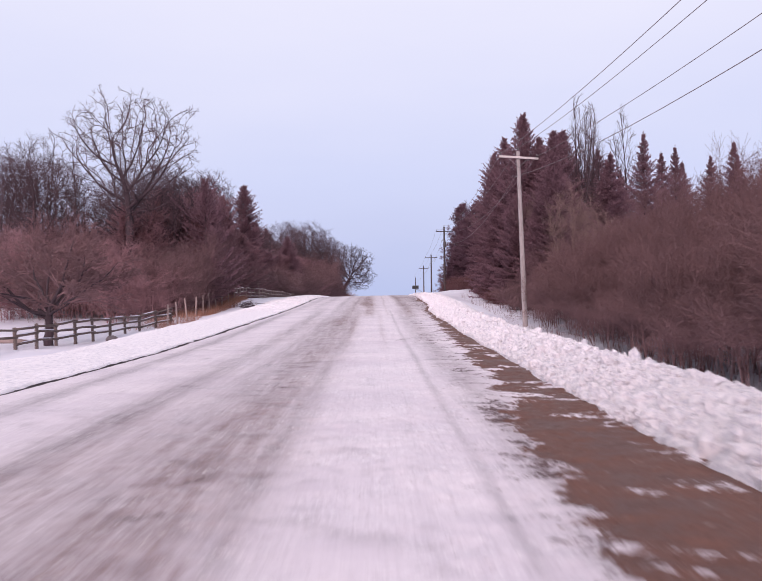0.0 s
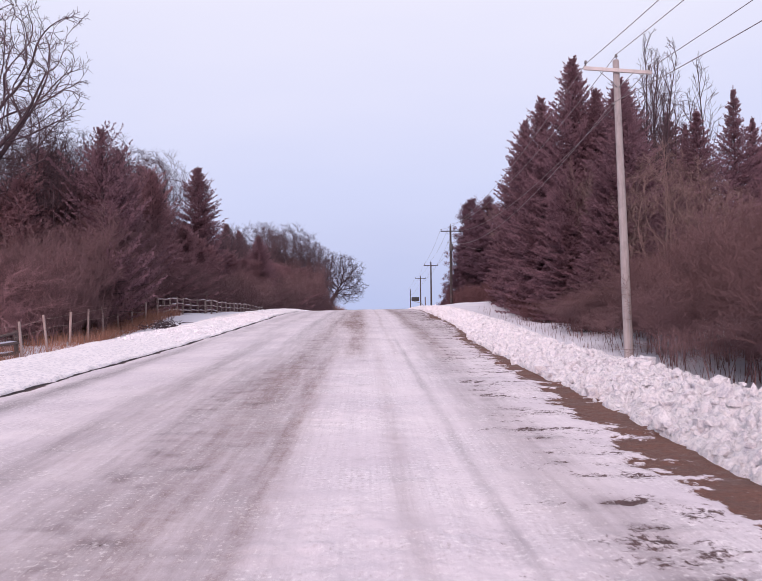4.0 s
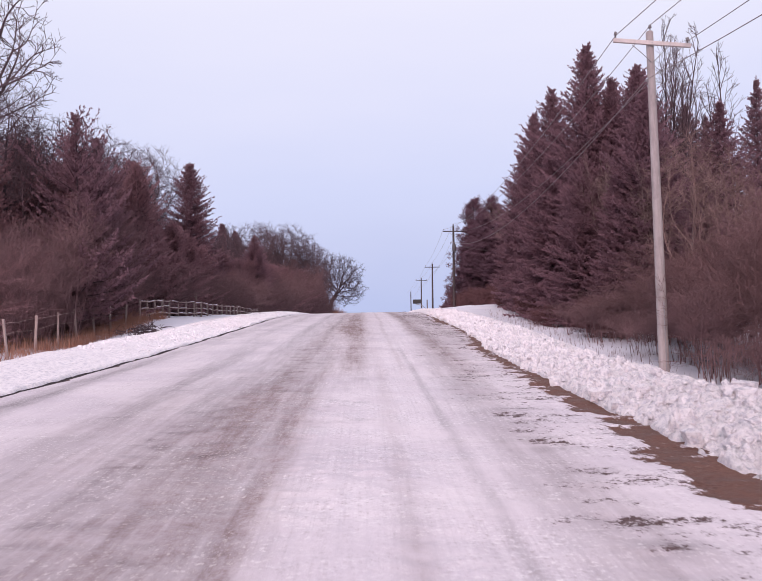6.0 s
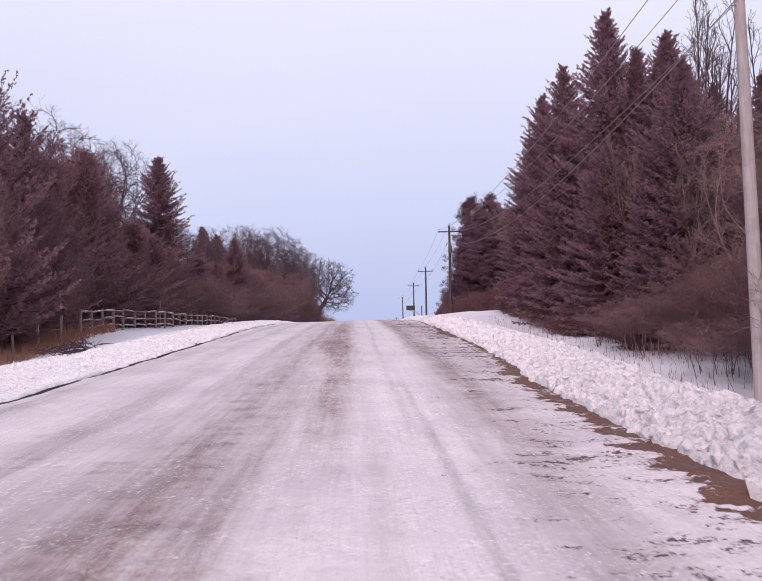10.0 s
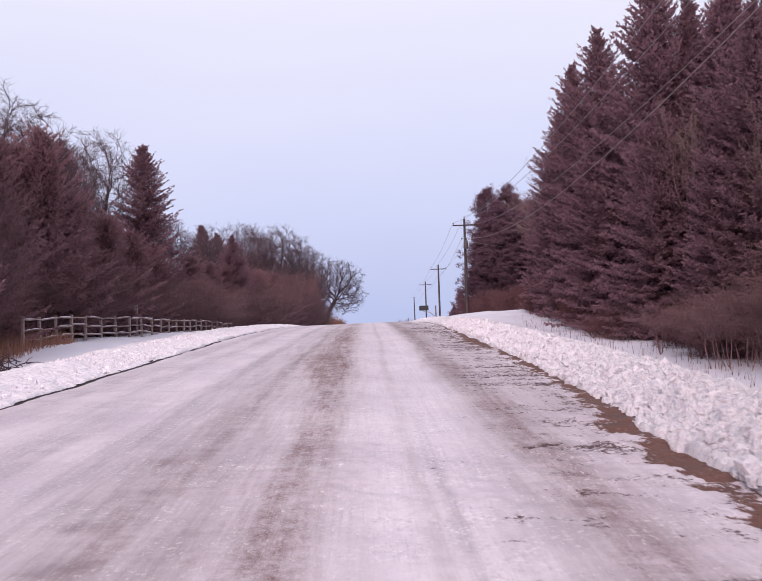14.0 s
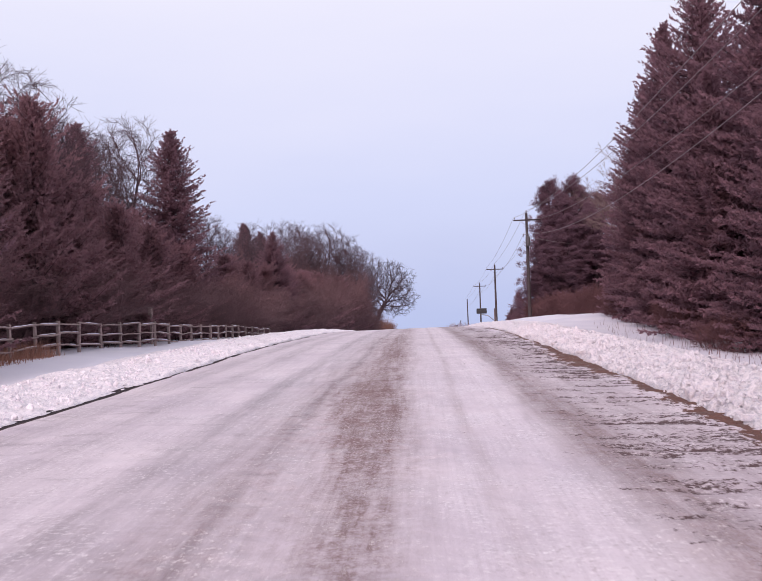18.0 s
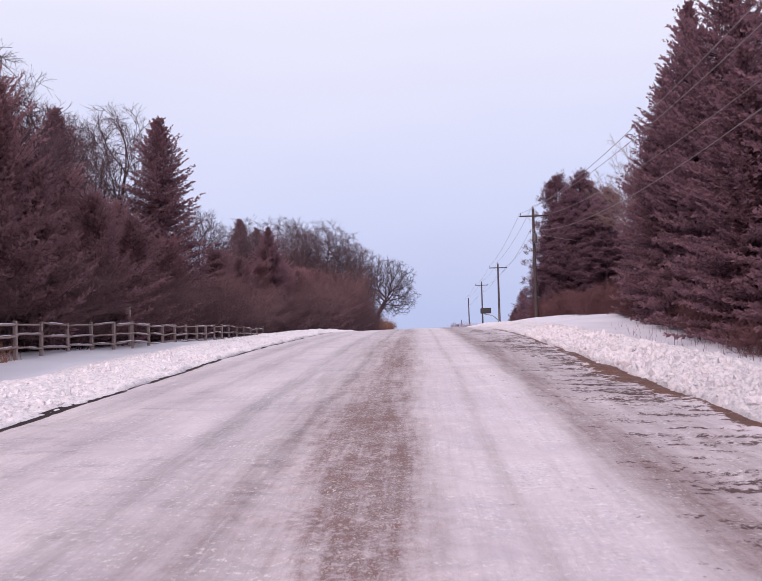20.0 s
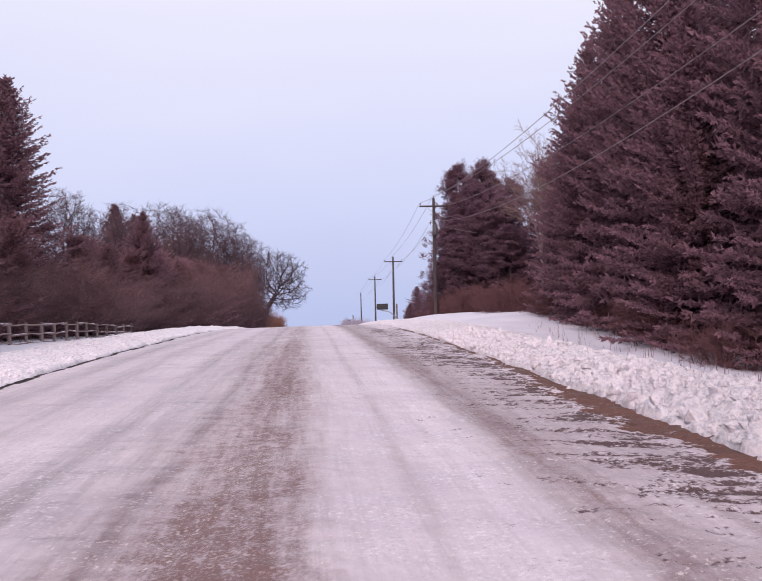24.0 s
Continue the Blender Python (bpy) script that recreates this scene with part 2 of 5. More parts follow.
GRASS = twig_material("dry_grass", (0.25, 0.125, 0.092), (0.37, 0.195, 0.145))
POLE_WOOD = wood_material("weathered_pole", (0.27, 0.235, 0.235), (0.42, 0.37, 0.37))
POLE_DARK = wood_material("creosote_pole", (0.045, 0.036, 0.040), (0.09, 0.072, 0.074))
ARM_WOOD = wood_material("pale_crossarm", (0.50, 0.44, 0.43), (0.66, 0.59, 0.58))
RAIL_GREY = wood_material("dark_fence_wood", (0.095, 0.070, 0.068), (0.19, 0.145, 0.135))
RAIL_TAN = wood_material("tan_fence_wood", (0.28, 0.205, 0.190), (0.44, 0.345, 0.325))
PORCELAIN = plain_material("porcelain", (0.16, 0.14, 0.15), 0.25)
CABLE = plain_material("aluminium_cable", (0.27, 0.22, 0.23), 0.6, 0.0)
STEEL = plain_material("galvanised_steel", (0.36, 0.35, 0.37), 0.5, 0.6)
TANK = plain_material("grey_tank_paint", (0.09, 0.08, 0.085), 0.5)
BLACK = plain_material("black_plastic", (0.018, 0.018, 0.022), 0.5)


# ---------------------------------------------------------------- helpers for meshes
def mesh_of(name, verts, faces, mat, smooth=False):
    me = bpy.data.meshes.new(name)
    me.from_pydata(verts.tolist() if isinstance(verts, np.ndarray) else verts, [], faces.tolist() if isinstance(faces, np.ndarray) else faces)
    me.materials.append(mat)
    if smooth:
        me.polygons.foreach_set("use_smooth", np.ones(len(me.polygons), dtype=bool))
    me.update()
    return me


def part(name, me, parent=None, label="", at=None):
    ob = new(name, me)
    if parent is not None:
        ob.parent = parent
    if at is not None:
        ob.matrix_basis = at
    if label:
        ob["label"] = label
    return ob


def base(name, label, category, group="", at=None):
    ob = new(name)
    ob.empty_display_size = 0.2
    if at is not None:
        ob.matrix_basis = at
    return tagged(ob, label, category, group)


class Tubes:
    """Collects tapered tubes into one mesh."""

    def __init__(self):
        self.v, self.f = [], []

    def add(self, pts, radii, sides=4, cap=True):
        first = len(self.v)
        count = len(pts)
        up = Vector((0.13, 0.21, 0.97))
        for i in range(count):
            a, b = pts[max(0, i - 1)], pts[min(count - 1, i + 1)]
            d = (b - a).normalized()
            s = d.cross(up if abs(d.dot(up)) < 0.95 else Vector((1, 0, 0))).normalized()
            q = d.cross(s)
            for k in range(sides):
                w = 2 * math.pi * k / sides
                p = pts[i] + (s * math.cos(w) + q * math.sin(w)) * radii[i]
                self.v.append((p.x, p.y, p.z))
        for i in range(count - 1):
            for k in range(sides):
                a = first + i * sides + k
                b = first + i * sides + (k + 1) % sides
                self.f.append((a, b, b + sides, a + sides))
        if cap and sides > 2:
            self.f.append(tuple(first + k for k in reversed(range(sides))))
            self.f.append(tuple(first + (count - 1) * sides + k for k in range(sides)))

    def mesh(self, name, mat, smooth=True):
        return mesh_of(name, self.v, self.f, mat, smooth)


def lathe(profile, sides=12, close=True):
    """Verts and faces of a turned shape from (radius, z) pairs."""
    v, f = [], []
    for r, z in profile:
        for k in range(sides):
            w = 2 * math.pi * k / sides
            v.append((r * math.cos(w), r * math.sin(w), z))
    for i in range(len(profile) - 1):
        for k in range(sides):
            a, b = i * sides + k, i * sides + (k + 1) % sides
            f.append((a, b, b + sides, a + sides))
    if close:
        f.append(tuple(reversed(range(sides))))
        f.append(tuple(range((len(profile) - 1) * sides, len(profile) * sides)))
    return v, f


def box_mesh(name, size, mat, bevel=0.01, jitter=0.0, seed=0):
    """A bevelled, slightly uneven block, centred on its base."""
    bm = bmesh.new()
    bmesh.ops.create_cube(bm, size=1.0)
    bmesh.ops.scale(bm, vec=size, verts=bm.verts)
    bmesh.ops.translate(bm, vec=(0, 0, size[2] / 2), verts=bm.verts)
    if bevel:
        bmesh.ops.bevel(bm, geom=bm.edges, offset=bevel, segments=1, affect="EDGES")
    rs = random.Random(seed)
    for v in bm.verts:
        v.co += Vector((rs.uniform(-1, 1), rs.uniform(-1, 1), rs.uniform(-1, 1))) * jitter
    me = bpy.data.meshes.new(name)
    bm.to_mesh(me)
    bm.free()
    me.materials.append(mat)
    return me


# smooth value noise on numpy arrays
def _lattice(ix, iy, seed):
    h = (ix * 374761393 + iy * 668265263 + seed * 974634777) & 0x7FFFFFFF
    h = ((h ^ (h >> 13)) * 1274126177) & 0x7FFFFFFF
    return ((h ^ (h >> 16)) & 0xFFFF) / 65535.0


def vnoise(x, y, seed=0):
    x, y = np.broadcast_arrays(np.asarray(x, float), np.asarray(y, float))
    ix, iy = np.floor(x).astype(np.int64), np.floor(y).astype(np.int64)
    fx, fy = x - ix, y - iy
    fx, fy = fx * fx * (3 - 2 * fx), fy * fy * (3 - 2 * fy)
    a, b = _lattice(ix, iy, seed), _lattice(ix + 1, iy, seed)
    c, d = _lattice(ix, iy + 1, seed), _lattice(ix + 1, iy + 1, seed)
    return (a * (1 - fx) + b * fx) * (1 - fy) + (c * (1 - fx) + d * fx) * fy


def fnoise(x, y, seed=0, octaves=4, gain=0.5):
    total, amp, norm = 0.0, 1.0, 0.0
    for o in range(octaves):
        total = total + amp * vnoise(np.asarray(x) * 2 ** o, np.asarray(y) * 2 ** o, seed + o * 17)
        norm += amp
        amp *= gain
    return total / norm


def clods(x, y, seed=0):
    """Rounded clumps on a jittered lattice, 0 to 1."""
    ix, iy = np.floor(x).astype(np.int64), np.floor(y).astype(np.int64)
    best = np.zeros_like(x)
    for dx in (-1, 0, 1):
        for dy in (-1, 0, 1):
            jx, jy = ix + dx, iy + dy
            px, py = jx + _lattice(jx, jy, seed), jy + _lattice(jx, jy, seed + 1)
            r = 0.25 + 0.75 * _lattice(jx, jy, seed + 2)
            best = np.maximum(best, np.sqrt(np.maximum(0, r * r - (x - px) ** 2 - (y - py) ** 2)))
    return best


def smooth(v, lo, hi):
    k = np.clip((v - lo) / (hi - lo), 0, 1)
    return k * k * (3 - 2 * k)


# ---------------------------------------------------------------- lie of the land
ROAD_Y = [-400, -20, 0, 8, 18, 27, 37, 45, 55, 62, 70, 80, 90, 100, 110, 120, 135, 150, 166, 211, 256, 310, 500, 1000, 3000]
ROAD_Z = [3.0, 0.12, 0.02, -0.10, -0.19, -0.22, -0.16, -0.10, 0.03, 0.10, 0.16, 0.18, 0.12, 0.01, -0.18, -0.47, -1.0, -1.6, -2.3, -4.3, -6.4, -9.0, -17, -44, -150]
LEFT_Y = [-400, 0, 25, 40, 46, 52, 57, 62, 68, 74, 82, 92, 105, 120, 150, 200, 310, 500, 1000, 3000]
LEFT_Z = [2.0, -1.2, -1.3, -1.15, -1.35, -0.85, -0.52, -0.15, 0.28, 0.38, 0.30, 0.12, -0.1, -0.6, -1.7, -3.9, -9.0, -17, -44, -150]
RIGHT_Y = [-400, 0, 25, 40, 51, 62, 75, 86, 94, 104, 114, 125, 150, 166, 211, 256, 310, 500, 1000, 3000]
RIGHT_Z = [2.0, -2.0, -2.1, -2.0, -1.35, -0.95, -0.65, -0.2, 0.45, 0.55, 0.35, -0.1, -1.5, -2.6, -4.6, -6.8, -9.4, -17, -44, -150]
TOE_Y = [-50, 0, 11, 27, 37, 44, 48, 51, 54, 63, 75, 90, 110, 400]
TOE_X = [2.78, 2.78, 2.82, 2.98, 3.03, 3.06, 3.14, 3.42, 3.54, 3.70, 3.92, 4.3, 4.5, 4.5]
LEFT_EDGE = -5.25


def road_z(y):
    """Height of the road, smoothed."""
    y = np.asarray(y, float)
    return (np.interp(y - 3, ROAD_Y, ROAD_Z) + np.interp(y, ROAD_Y, ROAD_Z) + np.interp(y + 3, ROAD_Y, ROAD_Z)) / 3


def toe_x(y):
    """Where the right snow bank meets the shoulder."""
    y = np.asarray(y, float)
    return np.interp(y, TOE_Y, TOE_X) + (fnoise(y * 0.45, y * 0 + 3.3, 5, 4) - 0.5) * 0.22


def left_edge(y):
    """Where the road ends at the far side."""
    return np.interp(np.asarray(y, float), [0, 12, 20, 38, 46, 58, 67, 73, 97], [-5.75, -5.72, -5.45, -5.38, -5.14, -5.0, -5.06, -5.24, -5.34])


def smooth_interp(y, ys, zs):
    y = np.asarray(y, float)
    return sum(np.interp(y + k, ys, zs) for k in (-4, -2, 0, 2, 4)) / 5


def land(x, y):
    """Height of the snow-covered ground beside the road, without the loose lumps of the banks."""
    x, y = np.broadcast_arrays(np.asarray(x, float), np.asarray(y, float))
    rz = road_z(y)
    lz, rgz = smooth_interp(y, LEFT_Y, LEFT_Z), smooth_interp(y, RIGHT_Y, RIGHT_Z)
    edge = toe_x(y)
    # left: bank, then a slope down or up to the fence line
    side = left_edge(y)
    dl = side - x
    left = rz + (lz - rz) * smooth(dl, 2.2, 6.5) + 0.18 * smooth(dl, -0.1, 1.6) * (1 - smooth(dl, 1.6, 3.4))
    # right: bank crest, then the ditch
    dr = x - edge
    crest = np.interp(y, [20, 38, 47, 60, 70, 120], [0.21, 0.15, 0.09, 0.11, 0.15, 0.18])
    right = rz + crest * smooth(dr, -0.05, 0.9) + (rgz - rz - crest) * smooth(dr, 1.15, 6.2)
    bumps = (fnoise(x * 0.25, y * 0.25, 11, 4) - 0.5) * 0.35 + (fnoise(x * 1.3, y * 1.3, 12, 3) - 0.5) * 0.08
    out = np.where(x < side, left + bumps * smooth(dl, 0.8, 4), np.where(dr > 0, right + bumps * smooth(dr, 1.5, 4), rz - 0.12))
    far = smooth(np.abs(x), 60, 400)
    return out + far * (fnoise(x * 0.004, y * 0.004, 21, 3) - 0.5) * 6


def ground_at(x, y):
    return float(land(x, y))


def grid_mesh(name, X, Y, Z, mat, attrs=()):
    ny, nx = X.shape
    me = bpy.data.meshes.new(name)
    V = np.stack([X, Y, Z], -1).reshape(-1, 3)
    i = np.arange((ny - 1) * (nx - 1))
    r, c = i // (nx - 1), i % (nx - 1)
    a = r * nx + c
    F = np.stack([a, a + 1, a + nx + 1, a + nx], -1)
    me.vertices.add(len(V))
    me.vertices.foreach_set("co", V.ravel())
    me.loops.add(F.size)
    me.loops.foreach_set("vertex_index", F.ravel().astype(np.int32))
    me.polygons.add(len(F))
    me.polygons.foreach_set("loop_start", (np.arange(len(F)) * 4).astype(np.int32))
    me.polygons.foreach_set("use_smooth", np.ones(len(F), dtype=bool))
    for key, val in attrs:
        at = me.attributes.new(key, "FLOAT", "POINT")
        at.data.foreach_set("value", val.ravel().astype(np.float32))
    me.materials.append(mat)
    me.update(calc_edges=True)
    me.validate()
    return me


# ---------------------------------------------------------------- ground, road, banks
gx = np.concatenate([-np.geomspace(3000, 46, 24), np.arange(-44, -9, 0.8), np.arange(-9, LEFT_EDGE, 0.3), [LEFT_EDGE - 0.02, LEFT_EDGE + 0.02],
                     np.arange(-5, 2.4, 1.2), np.arange(2.5, 9, 0.3), np.arange(9, 44, 0.8), np.geomspace(46, 3000, 24)])
gy = np.concatenate([-np.geomspace(600, 14, 14), np.arange(-12, 130, 0.5), np.arange(130, 240, 2.0), np.geomspace(245, 3000, 24)])
GX, GY = np.meshgrid(gx, gy)
under = 0.22 * ((GX < LEFT_EDGE + 0.2) & (GX > LEFT_EDGE - 3.2) & (GY > 3.5) & (GY < 134)) + 0.12 * ((GX > toe_x(GY) - 0.2) & (GX < toe_x(GY) + 2.7) & (GY > -9) & (GY < 134))
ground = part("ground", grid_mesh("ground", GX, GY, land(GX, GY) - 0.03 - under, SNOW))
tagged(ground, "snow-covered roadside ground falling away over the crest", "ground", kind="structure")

ry = np.concatenate([np.arange(-12, 3, 0.5), np.arange(3, 74, 0.055), np.arange(74, 84, 0.1), np.arange(84, 132, 0.25), np.arange(132, 330, 2.0)])
ru = np.concatenate([np.linspace(0, 0.03, 6)[:-1], np.linspace(0.03, 0.36, 36)[:-1], np.linspace(0.36, 0.84, 96)[:-1], np.linspace(0.84, 1, 32)])
RU, RY = np.meshgrid(ru, ry)
RX = (left_edge(RY) - 0.26) + RU * (toe_x(RY) + 0.3 - left_edge(RY) + 0.26)
TOE = toe_x(RY)
# wet gravel on the right shoulder: wide at first, then a ragged strip
mud_w = np.interp(RY, [-20, 5, 10, 13, 18, 25, 33, 38, 44, 50, 56, 60, 63, 67, 71, 76, 300], [1.6, 1.4, 1.05, 0.85, 0.78, 0.64, 0.44, 0.40, 0.31, 0.26, 0.2, 0.22, 0.48, 0.45, 0.26, 0.2, 0.14])
mud_n = fnoise(RX * 2.2, RY * 2.4, 31, 5, 0.68)
MUD = 0.5 + (RX - (TOE - mud_w)) * 1.6 + (mud_n - 0.5) * 1.2
islands = fnoise(RX * 1.5, RY * 3.0 + RX, 37, 5, 0.6)
MUD = np.clip(MUD, 0, 0.78) - smooth(islands, 0.54, 0.7) * np.interp(RY, [0, 10, 13, 20, 30, 45, 60], [0.24, 0.26, 0.42, 0.36, 0.3, 0.24, 0.16])
MUD = np.clip(MUD, 0, 1)
# bare asphalt showing through in patches; the painted edge shade joins it below
later = smooth(RY, 40, 58)
wob = (fnoise(RY * 0.06, RY * 0 + 1.7, 51, 2) - 0.5) * 0.22
skid = RX * 0.35
patch = fnoise(RX * 2.4, RY * 4.4 + skid * 2, 41, 5, 0.64) * (1 - later) + later * fnoise(RX * 1.7, RY * 7.5 + RX * 2.2, 45, 5, 0.66)
right_c = np.interp(RY, [0, 15, 31, 41, 52, 62, 80], [1.45, 1.55, 1.76, 1.9, 2.4, 2.65, 3.0]) + wob
right_w = np.interp(RY, [0, 25, 40, 52, 70], [0.22, 0.34, 0.45, 0.85, 0.9])
near_right = np.exp(-((RX - right_c) / right_w) ** 2)
near_mud = np.exp(-((RX - (TOE - mud_w - 0.1)) / 0.3) ** 2)
near_mid = np.exp(-((RX - np.interp(RY, [4, 8, 12, 30, 35, 40, 55], [-1.7, -1.5, -1.55, -1.85, -1.75, -1.35, -1.15]) - wob) / 0.24) ** 2)
cluster = fnoise(RX * 0.5, RY * 0.13, 47, 3)
BARE_AND_SHADE = patch * 0.80 + near_right * (0.125 + 0.06 * smooth(RY, 20, 32) + 0.065 * later) + near_mud * 0.14 + near_mid * (0.155 - 0.03 * later) + (cluster - 0.5) * 0.22 - 0.16
BARE_AND_SHADE = np.maximum(BARE_AND_SHADE, 0)
# in the far lane and before the slope the ice only darkens where it is thin
thin_ice = (1 - smooth(RX, 0.2, 0.9)) + smooth(RX, 0.2, 0.9) * 0.25 * (1 - smooth(RY, 40, 52))
SMUDGE = 0.6 * smooth(BARE_AND_SHADE, 0.30, 0.62) * np.clip(thin_ice, 0, 1)
BARE_AND_SHADE = BARE_AND_SHADE * (1 - 0.45 * np.clip(thin_ice, 0, 1))
# rows of thawed spots along the wheel lines
rv = np.random.RandomState(88)
for k in range(64):
    ys = 3.2 + 1.02 * k + rv.uniform(-0.3, 0.3)
    near = slice(*np.searchsorted(ry, (ys - 0.8, ys + 0.8)))
    for line_x, power, tall in ((-1.32, 0.9, 0.13), (float(np.interp(ys, [0, 15, 37, 48], [1.38, 1.5, 1.8, 2.1])), 0.8, 0.12)):
        xs = line_x + rv.normal(0, 0.09)
        if rv.uniform() < 0.22 or ys > 50:
            continue
        wide, amount = rv.uniform(0.14, 0.32), power * rv.uniform(0.45, 0.95)
        off = (mud_n[near] - 0.5) * 0.5
        spot = amount * np.exp(-((RX[near] - xs + off) / wide) ** 2 - ((RY[near] - ys + off) / (tall * rv.uniform(0.7, 1.5))) ** 2)
        SMUDGE[near] = np.maximum(SMUDGE[near], spot)
        BARE_AND_SHADE[near] = np.maximum(BARE_AND_SHADE[near], (0.62 if line_x < 0 else 0.9) * spot)
# thin strip at the far edge, painted dark for the shade below the snow crust
gap = np.clip((left_edge(RY) + np.interp(RY, [0, 12, 42, 55], [-0.035, -0.01, 0.02, 0.0]) + 0.15 * fnoise(RX * 0 + 2.0, RY * 0.9, 43, 4) - RX) / 0.05, 0, 1)
BARE_AND_SHADE = np.maximum(BARE_AND_SHADE, gap)


def band(centre, width):
    return np.exp(-((RX - centre - wob) / width) ** 2)


# polished grey wheel bands and brown grit
early = 1 - later
GREY = early * (0.75 * band(-4.75, 0.24) + 0.72 * band(-2.95, 0.28) + 0.50 * band(-2.0, 0.45) + 0.40 * band(-1.3, 0.4) + 0.40 * band(-0.8, 0.14) + 0.55 * band(0.95, 0.06) + 0.40 * band(1.5, 0.35))
GREY = GREY + later * (0.45 * band(-4.4, 0.3) + 0.38 * band(-3.4, 0.3) + 0.50 * band(-2.1, 0.22) + 0.55 * band(-1.15, 0.10) + 0.34 * band(-1.6, 0.4) + 0.62 * band(1.95, 0.3) + 0.36 * band(2.7, 0.7))
GREY = np.clip(GREY * (0.45 + 1.1 * fnoise(RX * 0.9, RY * 0.10, 57, 4)) + 1.1 * SMUDGE, 0, 1.25)
mid = smooth(RY, 18, 30)
DIRT = early * ((0.62 + 0.3 * (1 - smooth(RY, 6, 14))) * band(-1.25, 0.6) + (0.25 + 0.25 * (1 - smooth(RY, 6, 14))) * band(-2.6, 0.9) + mid * (0.50 * band(-0.70, 0.13) + 0.24 * band(-1.35, 0.6) + 0.26 * band(0.35, 0.10)) + 0.20 * band(1.6, 0.4))
brown = smooth(RY, 36, 46)
DIRT = DIRT * (1 - 0.6 * brown) + brown * (np.interp(RY, [36, 46, 54, 60, 65, 72, 90], [0.7, 0.8, 1.35, 2.0, 1.4, 0.85, 0.7]) * band(np.interp(RY, [43, 50, 54, 57, 60, 67], [-0.2, -0.15, -0.2, -0.32, -0.47, -0.42]), np.interp(RY, [43, 50, 60], [0.30, 0.34, 0.48])) + 0.30 * band(-1.2, 0.40) + 0.26 * band(0.77, 0.08) + 0.70 * band(1.95, 0.35) + 0.35 * band(2.8, 0.6))
DIRT = DIRT * (0.40 + 1.2 * fnoise(RX * 0.8, RY * 0.14, 55, 4))
DIRT = np.clip(DIRT + 0.03 + 0.10 * later * (RX < 1.2), 0, 1.35)
crown = -0.012 * ((RX + 1.2) / 4.0) ** 2
relief = (fnoise(RX * 3.2, RY * 3.2, 61, 3) - 0.5) * 0.022 + (fnoise(RX * 1.0, RY * 0.6, 63, 2) - 0.5) * 0.03
ruts = -0.012 * (band(-0.8, 0.22) + band(0.85, 0.22) + band(-2.6, 0.25) + band(-4.2, 0.25))
gritty = 0.25 + 0.75 * smooth(fnoise(RX * 0.9, RY * 0.5, 65, 3), 0.4, 0.62)
relief = relief + gritty * (0.020 * clods(RX * 9.0, RY * 9.0, 91) + 0.013 * clods(RX * 15.0, RY * 15.0, 94)) * smooth(RX, -3.0, -0.6)
RZ = road_z(RY) + crown + relief + ruts - 0.014 * smooth(BARE_AND_SHADE, 0.4, 0.65) - 0.028 * smooth(MUD, 0.35, 0.75) - 0.06 * smooth(RU, 0.975, 1.0)
road = part("road", grid_mesh("road", RX, RY, RZ, ROAD, (("bare", BARE_AND_SHADE), ("mud", MUD), ("dirt", DIRT), ("grey", GREY))))
tagged(road, "two-lane road under packed snow, gritty wheel tracks, wet brown shoulder", "road", kind="structure")

# right bank of plowed lumpy snow
by = np.concatenate([np.arange(-10, 3, 0.4), np.arange(3, 84, 0.05), np.arange(84, 135, 0.2)])
bu = np.concatenate([np.arange(-0.12, 1.5, 0.035), np.arange(1.58, 3.3, 0.11)])
BU, BY = np.meshgrid(bu, by)
BX = toe_x(BY) + BU


def heap(x, y):
    """Height of the plowed bank over the road, clods and all."""
    u = x - toe_x(y)
    lump = (fnoise(x * 4.2, y * 4.2, 71, 4, 0.66) - 0.5) * 0.08 + (fnoise(x * 0.9, y * 0.7, 73, 3) - 0.5) * 0.20
    lump = lump + 0.095 * clods(x * 5.0, y * 5.0, 81) + 0.100 * clods(x * 10.5, y * 10.5, 84) + 0.045 * clods(x * 17.0, y * 17.0, 86) - 0.125
    fade = smooth(u, -0.10, 0.05) * (1 - smooth(u, 1.9, 3.2))
    return land(x, y) + (lump + 0.02) * fade - 0.10 * (1 - smooth(u, -0.12, 0.06)) - 0.09 * smooth(u, 2.7, 3.2)


BZ = heap(BX, BY)
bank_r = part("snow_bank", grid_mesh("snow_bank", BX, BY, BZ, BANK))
tagged(bank_r, "lumpy white bank of plowed snow along the shoulder", "snow bank", kind="structure")

# left bank with a low cut edge
ly = np.concatenate([np.arange(3, 100, 0.085), np.arange(100, 135, 0.3)])
lu = np.concatenate([np.arange(-0.04, 0.6, 0.035), np.arange(0.64, 3.6, 0.085)])
LU, LY = np.meshgrid(lu, ly)
cut = (fnoise(LY * 1.6, LY * 0, 75, 4, 0.6) - 0.5) * 0.20
LX = left_edge(LY) - cut * (1 - smooth(LU, 0.3, 1.2)) - LU - 0.12
rough_l = 0.3 + 0.7 * smooth(LY, 46, 60)
lump = ((fnoise(LX * 2.8, LY * 2.8, 77, 4, 0.62) - 0.5) * 0.12 + (fnoise(LX * 0.8, LY * 0.6, 79, 2) - 0.5) * 0.18 + 0.06 * clods(LX * 6, LY * 6, 87) + 0.035 * clods(LX * 10, LY * 10, 88) - 0.045) * rough_l
